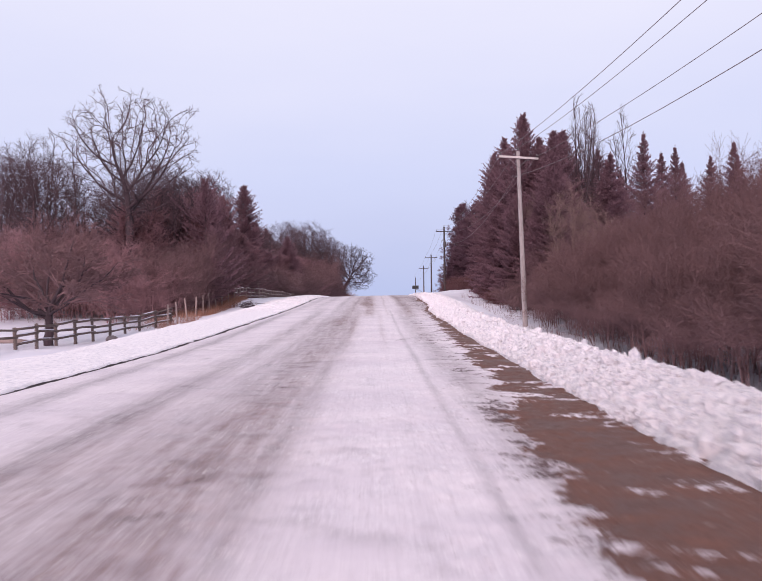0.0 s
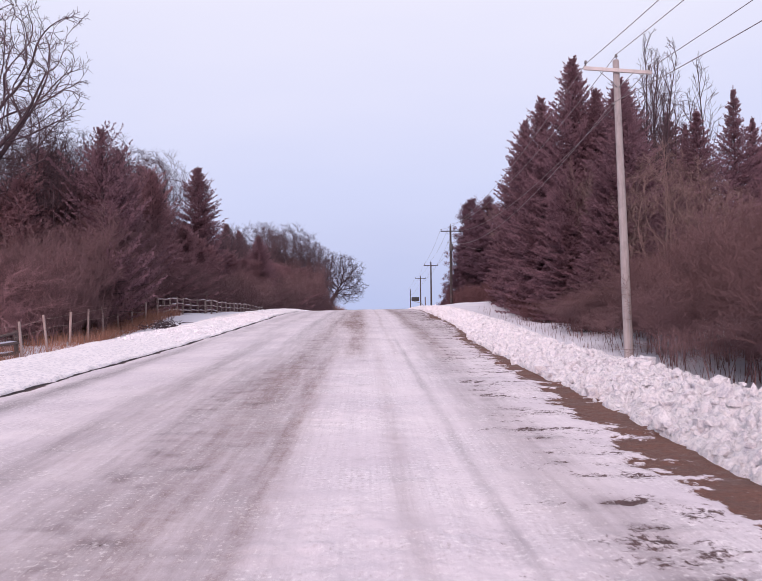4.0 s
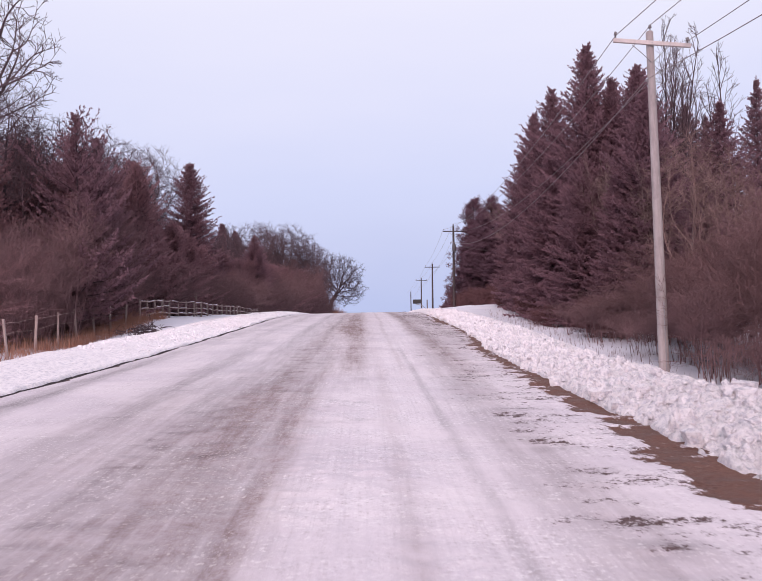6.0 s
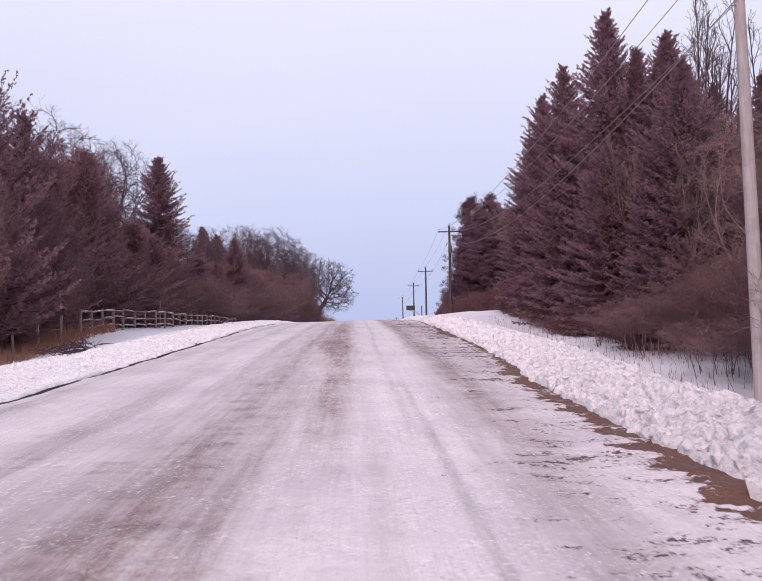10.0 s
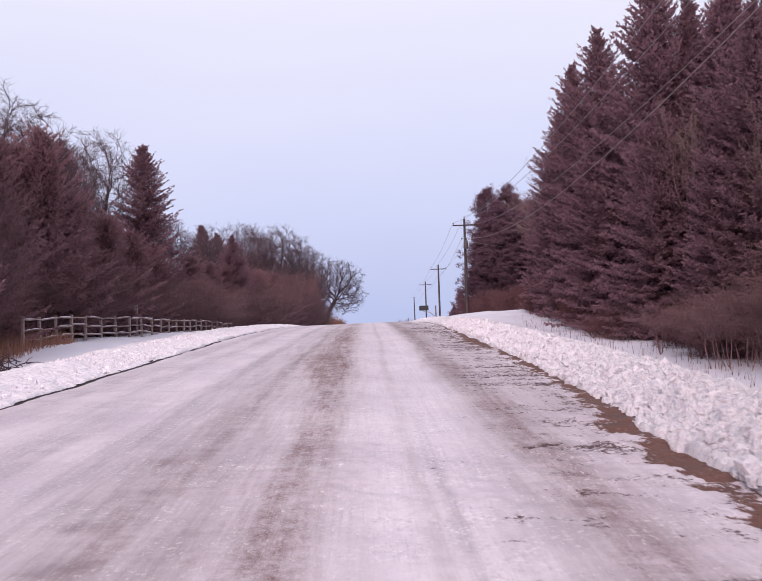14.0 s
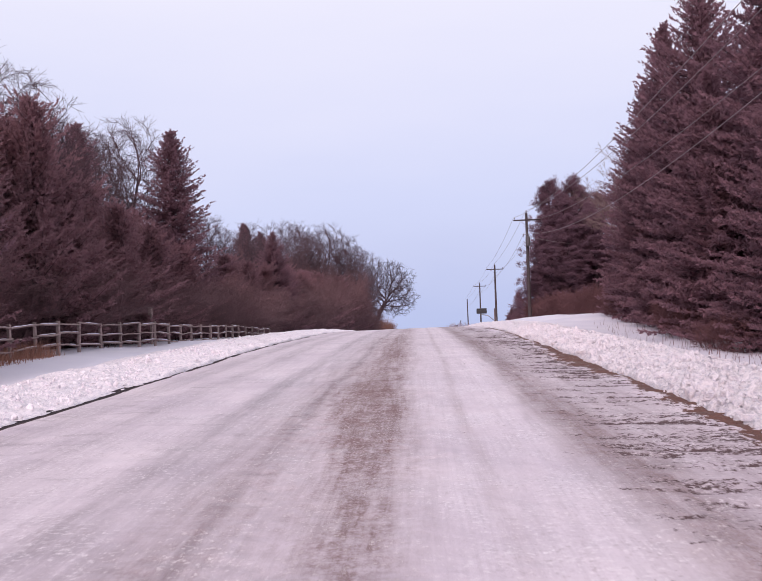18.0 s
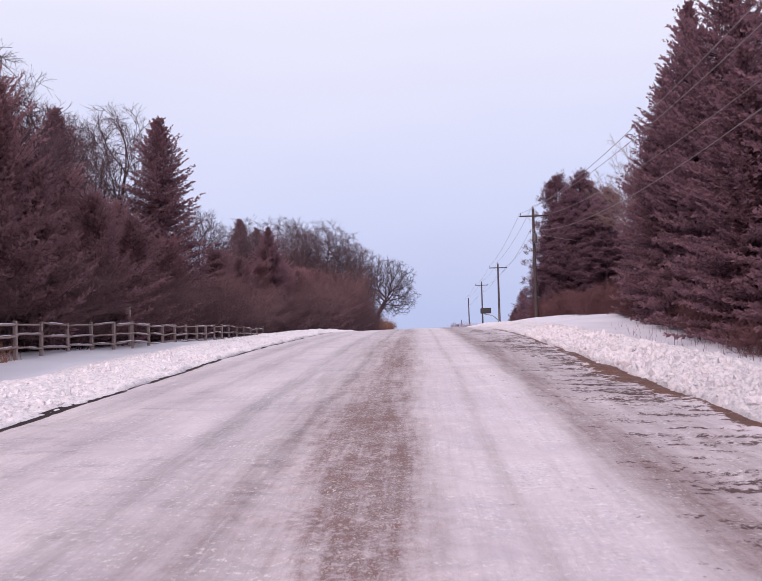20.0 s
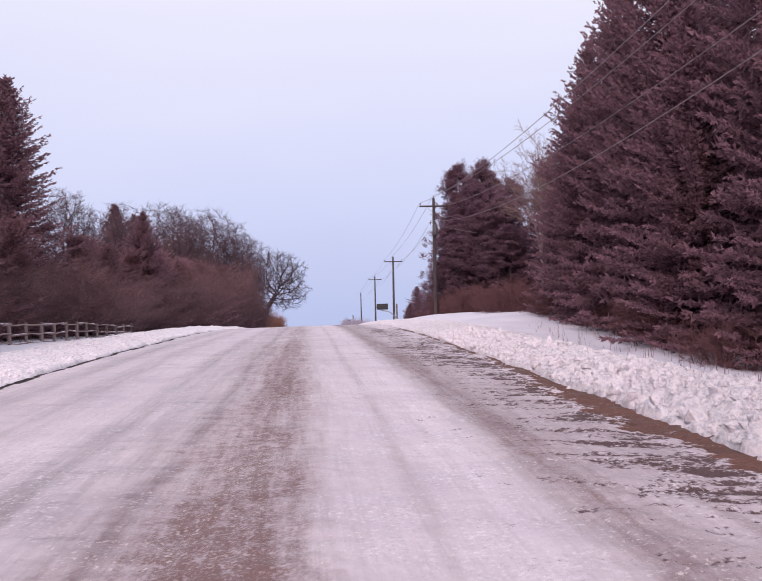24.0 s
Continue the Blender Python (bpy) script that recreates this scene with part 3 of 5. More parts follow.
LZ = land(np.minimum(LX, left_edge(LY) - 0.03), LY) + lump * smooth(LU, -0.06, 0.06) * (1 - smooth(LU, 2.2, 3.5)) - 0.08 * (1 - smooth(LU, -0.04, 0.02)) + 0.01 - 0.1 * smooth(LU, 3.1, 3.55)
bank_l = part("snow_bank", grid_mesh("snow_bank_far_side", LX, LY, LZ, BANK_SOFT))
tagged(bank_l, "low white snow bank with a cut dark edge along the road", "snow bank", kind="structure")

# loose lumps of snow on the banks
rs = np.random.RandomState(5)
ico_v, ico_f = [], []
bmi = bmesh.new()
bmesh.ops.create_icosphere(bmi, subdivisions=1, radius=1.0)
ico_v = np.array([v.co[:] for v in bmi.verts])
ico_f = np.array([[v.index for v in f.verts] for f in bmi.faces])
bmi.free()


def scatter_lumps(xs, ys, sizes, seed, top):
    rq = np.random.RandomState(seed)
    V, F = [], []
    zs = top(xs, ys)
    for i in range(len(xs)):
        s = sizes[i]
        sh = ico_v * (1 + rq.uniform(-0.5, 0.35, (len(ico_v), 1))) * s * rq.uniform(0.55, 1.45, 3)
        V.append(sh + (xs[i], ys[i], zs[i] + s * 0.25))
        F.append(ico_f + i * len(ico_v))
    return np.concatenate(V), np.concatenate(F)


cy = rs.uniform(4, 82, 9000)
cu = rs.beta(1.3, 1.8, 9000) * 1.9 - 0.03
lv, lf = scatter_lumps(toe_x(cy) + cu, cy, rs.gamma(1.6, 0.017, 9000) + 0.009, 3, heap)
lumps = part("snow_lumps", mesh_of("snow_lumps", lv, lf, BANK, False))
tagged(lumps, "loose lumps of plowed snow on the bank", "snow lumps", kind="stuff")
cy = rs.uniform(46, 90, 3600)
lv, lf = scatter_lumps(left_edge(cy) - 0.15 - rs.beta(1.3, 1.8, 3600) * 2.4, cy, rs.gamma(1.4, 0.008, 3600) + 0.006, 4, lambda x, y: land(x, y) + 0.015)
lumps = part("snow_lumps", mesh_of("snow_lumps_far_side", lv, lf, BANK_SOFT, False))
tagged(lumps, "small loose snow lumps on the low bank", "snow lumps", kind="stuff")

# ---------------------------------------------------------------- trees
TREES = base  # shorter name for the tree makers


def limb_path(rq, start, way, length, wiggle, rise, steps):
    pts, d, p = [start.copy()], way.normalized(), start.copy()
    for _ in range(steps):
        d = (d + Vector((rq.gauss(0, wiggle), rq.gauss(0, wiggle), rq.gauss(0, wiggle) + rise))).normalized()
        p = p + d * (length / steps)
        pts.append(p.copy())
    return pts


def ramify(rq, tubes, start, way, length, radius, depth, kids, wiggle=0.16, rise=0.06, spread=(0.45, 0.95), shrink=(0.5, 0.78), first=0.3, thin=0.008, heavy=None):
    steps = 4 if depth >= 3 else (3 if depth == 2 else (2 if depth == 1 else 1))
    pts = limb_path(rq, start, way, length, wiggle, rise, steps)
    end = max(thin, radius * 0.42)
    radii = [radius + (end - radius) * i / steps for i in range(steps + 1)]
    store = heavy if (heavy is not None and radius > 0.05) else tubes
    store.add(pts, radii, 7 if radius > 0.1 else (4 if radius > 0.03 else 3), cap=False)
    if depth <= 0:
        return
    count = kids[min(depth, len(kids) - 1)] + rq.choice((-1, 0, 0, 1))
    for i in range(max(2, count)):
        s = first + (1 - first) * (i + rq.random()) / count
        s = min(s, 0.999)
        k = min(steps - 1, int(s * steps))
        at = pts[k].lerp(pts[k + 1], s * steps - k)
        d = (pts[k + 1] - pts[k]).normalized()
        side = Vector((rq.gauss(0, 1), rq.gauss(0, 1), rq.gauss(0, 0.7)))
        side = (side - d * side.dot(d)).normalized()
        ang = rq.uniform(*spread)
        nd = d * math.cos(ang) + side * math.sin(ang)
        ln = length * rq.uniform(*shrink) * (1.05 - 0.35 * s)
        ramify(rq, tubes, at, nd, ln, max(thin, (radius + (end - radius) * s) * rq.uniform(0.45, 0.65)), depth - 1, kids, wiggle, rise, spread, shrink, first, thin, heavy)


def grow(rq, fine, heavy, start, way, length, radius, depth, kids, wiggle, rise, spread, shrink, first, thin):
    """A limb that runs on to a thin tip and carries side branches."""
    steps = max(2, min(8, int(length / 0.75) + 1)) if depth > 0 else 2
    pts = limb_path(rq, start, way, length, wiggle, rise, steps)
    tip = max(thin * 0.6, radius * 0.12)
    radii = [tip + (max(radius, tip) - tip) * (1 - i / steps) ** 0.85 for i in range(steps + 1)]
    store = heavy if radius > 0.06 else fine
    store.add(pts, radii, 7 if radius > 0.1 else (5 if radius > 0.04 else 3), cap=False)
    if depth <= 0:
        return
    count = max(2, kids[depth] + rq.choice((-1, 0, 0, 1)))
    for i in range(count):
        s = min(0.985, first + (1 - first) * (i + rq.random()) / count)
        k = min(steps - 1, int(s * steps))
        at = pts[k].lerp(pts[k + 1], s * steps - k)
        d = (pts[k + 1] - pts[k]).normalized()
        side = Vector((rq.gauss(0, 1), rq.gauss(0, 1), rq.gauss(0, 0.8)))
        side = (side - d * side.dot(d)).normalized()
        ang = rq.uniform(*spread)
        nd = d * math.cos(ang) + side * math.sin(ang)
        ln = length * rq.uniform(*shrink) * (1.12 - 0.62 * s)
        r = max(thin, min((tip + (radius - tip) * (1 - s)) * 0.78, radius * 0.55))
        grow(rq, fine, heavy, at, nd, ln, r, depth - 1, kids, wiggle * 1.08, rise, spread, shrink, first, thin)


def cloud_in(seed, count, centre, radii, hollow=0.0, flat=0.0):
    """Random places in an egg-shaped crown: hollow keeps its heart empty, flat cuts its underside."""
    rq = np.random.RandomState(seed)
    p = rq.normal(size=(count * 4, 3))
    p = p / np.linalg.norm(p, axis=1, keepdims=True) * rq.uniform(hollow ** 3, 1, (count * 4, 1)) ** (1 / 3)
    p = p[p[:, 2] > -1 + flat][:count]
    rough = 1 + 0.28 * (vnoise(np.arctan2(p[:, 1], p[:, 0]) * 1.3 + 9, p[:, 2] * 2.2, seed) - 0.5)
    return p * rough[:, None] * np.array(radii) + np.array(centre)


def crown_tree(name, label, seed, trunk, trunk_r, cloud, step=0.42, reach=3.2, kill=0.75, tips=3, tip_len=0.55, thin=0.012, twig=TWIG_GREY, bark=BARK, sway=0.10, rise=0.08, keep=1.1):
    """A leafless tree whose limbs grow towards the places of its crown, each twig to the nearest free one."""
    rq = np.random.RandomState(seed)
    P, parent = [], []
    line = [np.array(p, float) for p in trunk]
    for a, b in zip(line[:-1], line[1:]):
        n = max(1, int(np.linalg.norm(b - a) / step))
        for i in range(n):
            P.append(a + (b - a) * i / n + rq.normal(0, 0.02, 3))
            parent.append(len(P) - 2)
    P.append(line[-1])
    parent.append(len(P) - 2)
    near = np.full(len(cloud), 1e9)
    who = np.zeros(len(cloud), int)

    def notice(first):
        fresh = np.array(P[first:])
        dist = np.linalg.norm(cloud[:, None] - fresh[None], axis=2)
        k = dist.argmin(1)
        best = dist[np.arange(len(cloud)), k]
        better = best < near
        near[better], who[better] = best[better], k[better] + first

    notice(0)
    heading = {}
    for _ in range(90):
        live = near > kill
        pull = live & (near < reach)
        if not pull.any():
            if not live.any() or reach > 9:
                break
            reach *= 1.3
            continue
        spots = np.array(P)
        first = len(P)
        for i in np.unique(who[pull]):
            vec = cloud[pull & (who == i)] - spots[i]
            d = (vec / np.linalg.norm(vec, axis=1, keepdims=True)).sum(0)
            d = d / (np.linalg.norm(d) + 1e-6) + rq.normal(0, sway, 3) + (0, 0, rise)
            if parent[i] >= 0:
                d = d + keep * (spots[i] - spots[parent[i]]) / step
            d /= np.linalg.norm(d)
            if i in heading and np.dot(heading[i], d) > 0.93:
                near[pull & (who == i)] = 0.0
                continue
            heading[i] = d
            P.append(spots[i] + d * step)
            parent.append(i)
        if len(P) == first:
            continue
        notice(first)
    count = len(P)
    load = np.zeros(count)
    kids = [[] for _ in range(count)]
    for i in range(count - 1, 0, -1):
        load[i] = max(load[i], 1.0)
        load[parent[i]] += load[i]
        kids[parent[i]].append(i)
    power = math.log(trunk_r / thin) / math.log(load[0])
    R = thin * np.maximum(load, 1) ** power
    heavy, fine = Tubes(), Tubes()
    queue = [(0, -1)]
    while queue:
        i, root_of = queue.pop()
        chain = [root_of, i] if root_of >= 0 else [i]
        while kids[i]:
            order = sorted(kids[i], key=lambda j: -load[j])
            queue += [(j, i) for j in order[1:]]
            i = order[0]
            chain.append(i)
        if len(chain) < 2:
            continue
        radii = [R[j] for j in chain]
        if root_of >= 0:
            radii[0] = radii[1]
        cut = next((k for k, r in enumerate(radii) if r < 0.045), len(chain))
        if cut > 1:
            heavy.add([Vector(P[j]) for j in chain[:cut + 1]], radii[:cut + 1], 7, cap=False)
        if cut < len(chain) - 1:
            first = max(0, cut - 1)
            fine.add([Vector(P[j]) for j in chain[first:]], radii[first:], 4, cap=False)
    rr = random.Random(seed)
    for i in range(1, count):
        if R[i] > thin * 2.6:
            continue
        d = Vector(P[i] - P[parent[i]]).normalized()
        for _ in range(tips if not kids[i] else max(1, tips - 2)):
            side = Vector((rr.gauss(0, 1), rr.gauss(0, 1), rr.gauss(0.1, 0.8))).normalized()
            ln = tip_len * rr.uniform(0.6, 1.5)
            way = d * 0.75 + side * 0.75
            pts = limb_path(rr, Vector(P[i]), way, ln, 0.14, 0.04, 2)
            fine.add(pts, [thin * 0.75, thin * 0.6, thin * 0.4], 3, cap=False)
            for k in (0, 1):
                side = Vector((rr.gauss(0, 1), rr.gauss(0, 1), rr.gauss(0.1, 0.8))).normalized()
                fine.add(limb_path(rr, pts[1].lerp(pts[1 + k], 0.5), way.normalized() * 0.7 + side * 0.7, ln * rr.uniform(0.4, 0.8), 0.1, 0.04, 1), [thin * 0.55, thin * 0.35], 3, cap=False)
    root = TREES(name, label, "tree")
    part("trunk", heavy.mesh(name + "_wood", bark), root)
    part("crown", fine.mesh(name + "_twigs", twig), root, "bare leafless twigs")
    return root


def bare_tree(name, label, seed, height, trunk_r=0.2, fork=0.3, limbs=6, open_angle=(0.25, 0.75), depth=4, kids=(3, 3, 4, 4, 4), twig=TWIG_GREY, bark=BARK, lean=(0, 0), wiggle=0.16, rise=0.05, thin=0.010, category="tree", reach=0.62, spread=(0.4, 0.85), shrink=(0.38, 0.62), first=0.22):
    rq = random.Random(seed)
    heavy, fine = Tubes(), Tubes()
    steps = 5
    top = height * fork
    pts = [Vector((0, 0, -0.4))]
    for i in range(1, steps + 1):
        s = i / steps
        pts.append(Vector((lean[0] * s + rq.gauss(0, 0.04), lean[1] * s + rq.gauss(0, 0.04), top * s)))
    heavy.add(pts, [trunk_r * (1.25 - 0.45 * i / steps) for i in range(steps + 1)], 9)
    for i in range(limbs):
        az = 2 * math.pi * (i + rq.uniform(-0.3, 0.3)) / limbs
        el = rq.uniform(*open_angle)
        d = Vector((math.sin(el) * math.cos(az), math.sin(el) * math.sin(az), math.cos(el)))
        at = pts[-1] - Vector((0, 0, rq.random() * top * 0.25))
        grow(rq, fine, heavy, at, d, height * reach * rq.uniform(0.8, 1.05), trunk_r * rq.uniform(0.42, 0.62), depth, kids, wiggle, rise, spread, shrink, first, thin)
    root = TREES(name, label, category)
    part("trunk", heavy.mesh(name + "_wood", bark), root)
    part("crown", fine.mesh(name + "_twigs", twig), root, "bare leafless twigs")
    return root


def poplar(name, label, seed, height, twig=TWIG_GREY):
    """A tall slim bare tree with steep limbs."""
    rq = random.Random(seed)
    heavy, fine = Tubes(), Tubes()
    for j in range(2):
        off = Vector((rq.uniform(-0.5, 0.5), rq.uniform(-0.5, 0.5), 0)) * j
        pts = limb_path(rq, off - Vector((0, 0, 0.4)), Vector((rq.gauss(0, 0.05), rq.gauss(0, 0.05), 1)), height * (1 - 0.15 * j), 0.03, 0.03, 8)
        heavy.add(pts, [0.15 * (1 - 0.85 * i / 8) for i in range(9)], 6)
        for i in range(16):
            s = 0.3 + 0.7 * (i + rq.random()) / 16
            k = min(7, int(s * 8))
            at = pts[k].lerp(pts[k + 1], min(1, s * 8 - k))
            az = rq.uniform(0, 6.28)
            d = Vector((0.42 * math.cos(az), 0.42 * math.sin(az), 0.9))
            ramify(rq, fine, at, d, height * 0.24 * (1.25 - s), 0.035, 2, (3, 3, 4), 0.1, 0.10, thin=0.010)
    root = TREES(name, label, "tree")
    part("trunk", heavy.mesh(name + "_wood", BARK), root)
    part("crown", fine.mesh(name + "_twigs", twig), root, "bare upright twigs")
    return root


def thicket(name, label, seed, height, width, stems=16, twig=TWIG, clear=1.4, depth=3, category="shrub", kids=(3, 5, 5, 4), flare=0.12, boughs=6, low_way=0.35):
    """A bare multi-stemmed bush whose twigs begin at the height clear."""
    rq = random.Random(seed)
    stem, fine = Tubes(), Tubes()
    for i in range(stems):
        az, rr = rq.uniform(0, 6.28), math.sqrt(rq.random()) * width * 0.5
        foot = Vector((rr * math.cos(az), rr * math.sin(az), -0.3))
        out = 0.03 + flare * rr / (width * 0.5)
        d = Vector((out * math.cos(az), out * math.sin(az), 1))
        ln = height * rq.uniform(0.5, 0.85)
        pts = limb_path(rq, foot, d, ln, 0.05, 0.03, 5)
        r0 = rq.uniform(0.011, 0.028)
        stem.add(pts, [r0 * (1 - 0.14 * j) for j in range(6)], 4, cap=False)
        low = min(0.7, (clear * rq.uniform(0.7, 1.3) + 0.3) / ln)
        for j in range(boughs):
            s = low + (1 - low) * (j + rq.random()) / boughs
            k = min(4, int(s * 5))
            at = pts[k].lerp(pts[k + 1], min(1, s * 5 - k))
            az2 = rq.uniform(0, 6.28)
            d2 = Vector((0.6 * math.cos(az2), 0.6 * math.sin(az2), rq.uniform(low_way, 1.1)))
            ramify(rq, fine, at, d2, height * rq.uniform(0.18, 0.32), r0 * 0.36, depth - 1, kids, 0.16, 0.05, thin=0.0045)
    root = TREES(name, label, category)
    part("base_wood", stem.mesh(name + "_stems", twig), root)["kind"] = "stuff"
    part("crown", fine.mesh(name + "_twigs", twig), root, "dense brown leafless twigs")
    return root


def blades(rq, centres, ways, lengths, widths, facing=None):
    """One thin three-cornered blade for each centre, joined; facing: the side that its flat turns to."""
    n = len(centres)
    ways = ways / (np.linalg.norm(ways, axis=1, keepdims=True) + 1e-9)
    side = np.cross(ways, rq.normal(size=(n, 3)) if facing is None else facing)
    side /= np.linalg.norm(side, axis=1, keepdims=True) + 1e-9
    a = centres - side * widths[:, None]
    b = centres + side * widths[:, None]
    c = centres + ways * lengths[:, None]
    V = np.stack([a, b, c], 1).reshape(-1, 3)
    F = np.arange(3 * n).reshape(-1, 3)
    return V, F


def conifer(name, label, seed, height, radius, needles=SPRUCE, droop=0.25, gap=0.36, per=8, skirt=0.03, ragged=0.2, power=0.85, lift=0.0, curl=0.24, twig=0.55, blade=0.24, lumps=0.3, bare=0.0, taper=0.35):
    """Trunk, boughs in whorls, and on each bough flat fans of twigs set with needles."""
    rq = np.random.RandomState(seed)
    wood = Tubes()
    wood.add([Vector((0, 0, -0.3)), Vector((0.02, 0, height * 0.5)), Vector((0, 0.02, height * 0.985))], [0.012 * height + 0.05, 0.007 * height + 0.03, 0.02], 8)
    boughs = Tubes()
    C, W, L, B, N = [], [], [], [], []
    z = height * skirt
    while z < height * 0.985:
        s = z / height
        n = max(4, int(per * (1 - 0.35 * s)))
        turn = rq.uniform(0, 6.28)
        for k in range(n):
            az = turn + 2 * math.pi * k / n + rq.normal(0, 0.25)
            if rq.uniform() < bare:
                continue
            swell = 1 + lumps * 2 * (float(vnoise(az * 1.4 + 20, z * 0.75, seed)) - 0.5)
            ln = radius * max(0.012, 1 - s) ** (power + taper * max(0.0, s - 0.6)) * (1 - taper * max(0.0, s - 0.7) / 0.3) * min(1.0 + 1.5 * ragged, max(0.4, 1 + rq.normal(0, ragged))) * swell
            slope = -droop * (1 - s) + 0.5 * s ** 1.5 + lift + rq.normal(0, 0.07)
            d = np.array([math.cos(az), math.sin(az), slope])
            across = np.array([-math.sin(az), math.cos(az), 0.0])
            foot = np.array([0, 0, z + rq.normal(0, 0.16)])
            if ln > 0.5:
                mid, end = foot + d * ln * 0.55, foot + d * ln + (0, 0, curl * ln)
                boughs.add([Vector(foot), Vector(mid), Vector(end)], [0.012 + 0.008 * ln, 0.012, 0.005], 3, cap=False)
            m = max(7, int(ln / 0.12))
            u = np.clip((np.arange(m) + rq.uniform(0, 1, m)) / m, 0.06, 1.0)
            u[-1] = 1.0
            at = foot + d * (ln * u)[:, None]
            at[:, 2] += curl * ln * u ** 2.2
            hand = np.where(np.arange(m) % 2 == 0, 1.0, -1.0)
            turn_out = rq.uniform(0.55, 1.15, m) * np.where(u > 0.97, 0.1, 1.0)
            tl = np.minimum(twig, 0.40 * ln + 0.05 + 0.13 * (1 - s)) * (1.0 - 0.50 * u) * rq.uniform(0.7, 1.3, m)
            way = d * np.cos(turn_out)[:, None] + across * (hand * np.sin(turn_out))[:, None]
            way[:, 2] += rq.normal(0.0, 0.16, m) + 0.30 * u - 0.08
            q = 8
            v = np.tile((np.arange(q) + 0.5) / q, m) + rq.uniform(-0.07, 0.07, m * q)
            at, way, tl, uu = np.repeat(at, q, 0), np.repeat(way, q, 0), np.repeat(tl, q), np.repeat(u, q)
            C.append(at + way * (tl * v)[:, None] + rq.normal(0, 0.025, (m * q, 3)))
            W.append(way + rq.normal(0, 0.42, (m * q, 3)) + (0, 0, 0.12))
            L.append(blade * rq.uniform(0.6, 1.25, m * q) * (0.7 + 0.3 * (1 - s)) * (1.1 - 0.3 * v))
            B.append(rq.uniform(0.045, 0.080, m * q) * (0.65 + 0.35 * (1 - s)))
            N.append(np.array([d[0] * 0.55, d[1] * 0.55, 0.75]) + rq.normal(0, 0.55, (m * q, 3)))
        z += gap * rq.uniform(0.75, 1.25) * (1 - 0.55 * s)
    # leader
    m = 36
    C.append(np.stack([rq.normal(0, 0.02, m), rq.normal(0, 0.02, m), rq.uniform(height * 0.94, height, m)], -1))
    W.append(np.stack([rq.normal(0, 0.5, m), rq.normal(0, 0.5, m), rq.uniform(0.4, 1.2, m)], -1))
    L.append(np.full(m, 0.2))
    B.append(np.full(m, 0.035))
    N.append(rq.normal(0, 0.5, (m, 3)) + (0, -0.4, 0.5))
    V, F = blades(rq, np.concatenate(C), np.concatenate(W), np.concatenate(L), np.concatenate(B), np.concatenate(N))
    root = TREES(name, label, "tree")
    part("trunk", wood.mesh(name + "_trunk", BARK), root)
    part("limb_wood", boughs.mesh(name + "_boughs", BARK), root)["kind"] = "stuff"
    part("foliage", mesh_of(name + "_needles", V, F, needles), root, "dark evergreen needles")
    return root


def pine(name, label, seed, height, radius):
    """A pine with tufted boughs and an uneven crown."""
    rq = np.random.RandomState(seed)
    wood = Tubes()
    wood.add([Vector((0, 0, -0.3)), Vector((0.1, 0, height * 0.5)), Vector((0, 0.1, height * 0.97))], [0.22, 0.15, 0.03], 8)
    C, W, L, B, N = [], [], [], [], []
    boughs = Tubes()
    for i in range(int(height * 11)):
        s = 0.05 + 0.95 * (i + rq.uniform()) / (height * 11)
        az = rq.uniform(0, 6.28)
        ln = radius * (1 - s ** 2.2) * rq.uniform(0.6, 1.15) + 0.3
        foot = np.array([0, 0, s * height * 0.97])
        d = np.array([math.cos(az), math.sin(az), rq.uniform(0.0, 0.45) + 0.3 * s])
        tip = foot + d * ln
        boughs.add([Vector(foot), Vector(foot + d * ln * 0.5 - (0, 0, 0.06 * ln)), Vector(tip)], [0.035, 0.022, 0.01], 3, cap=False)
        for q in range(3):
            c = foot + d * ln * (1 - 0.26 * q) + rq.normal(0, 0.14, 3)
            m = 70
            w = rq.normal(size=(m, 3)) + d * 0.5 + (0, 0, 0.3)
            C.append(np.repeat(c[None], m, 0) + rq.normal(0, 0.14, (m, 3)))
            W.append(w)
            L.append(rq.uniform(0.16, 0.36, m))
            B.append(rq.uniform(0.015, 0.035, m))
            N.append(np.repeat(d[None] * 0.6, m, 0) + (0, 0, 0.6) + rq.normal(0, 0.35, (m, 3)))
    V, F = blades(rq, np.concatenate(C), np.concatenate(W), np.concatenate(L), np.concatenate(B), np.concatenate(N))
    root = TREES(name, label, "tree")
    part("trunk", wood.mesh(name + "_trunk", BARK), root)
    part("limb_wood", boughs.mesh(name + "_boughs", BARK), root)["kind"] = "stuff"
    part("foliage", mesh_of(name + "_needles", V, F, PINE), root, "tufted dark pine needles")
    return root


used = {}


def plant(ob, x, y, size=1.0, turn=0.0, group="", sink=0.1, wide=None):
    """Stand a tree at (x, y): the first call moves the original, later ones copy it."""
    w = size if wide is None else wide
    m = Matrix.LocRotScale((x, y, ground_at(x, y) - sink), Euler((0, 0, turn)), (w, w, size))
    if ob.name in used:
        ob2 = copy_thing(ob, Matrix())
        ob2.matrix_basis = m
    else:
        used[ob.name] = True
        ob2 = ob
        ob.matrix_basis = m
    if group:
        ob2["group"] = group
    return ob2


def to_height(x, y, top, model):
    """Scale that brings a model's top to an absolute height."""
    tall = max(v[2] for c in model.children for v in c.bound_box)
    return (top - ground_at(x, y) + 0.1) / tall


rt = random.Random(77)
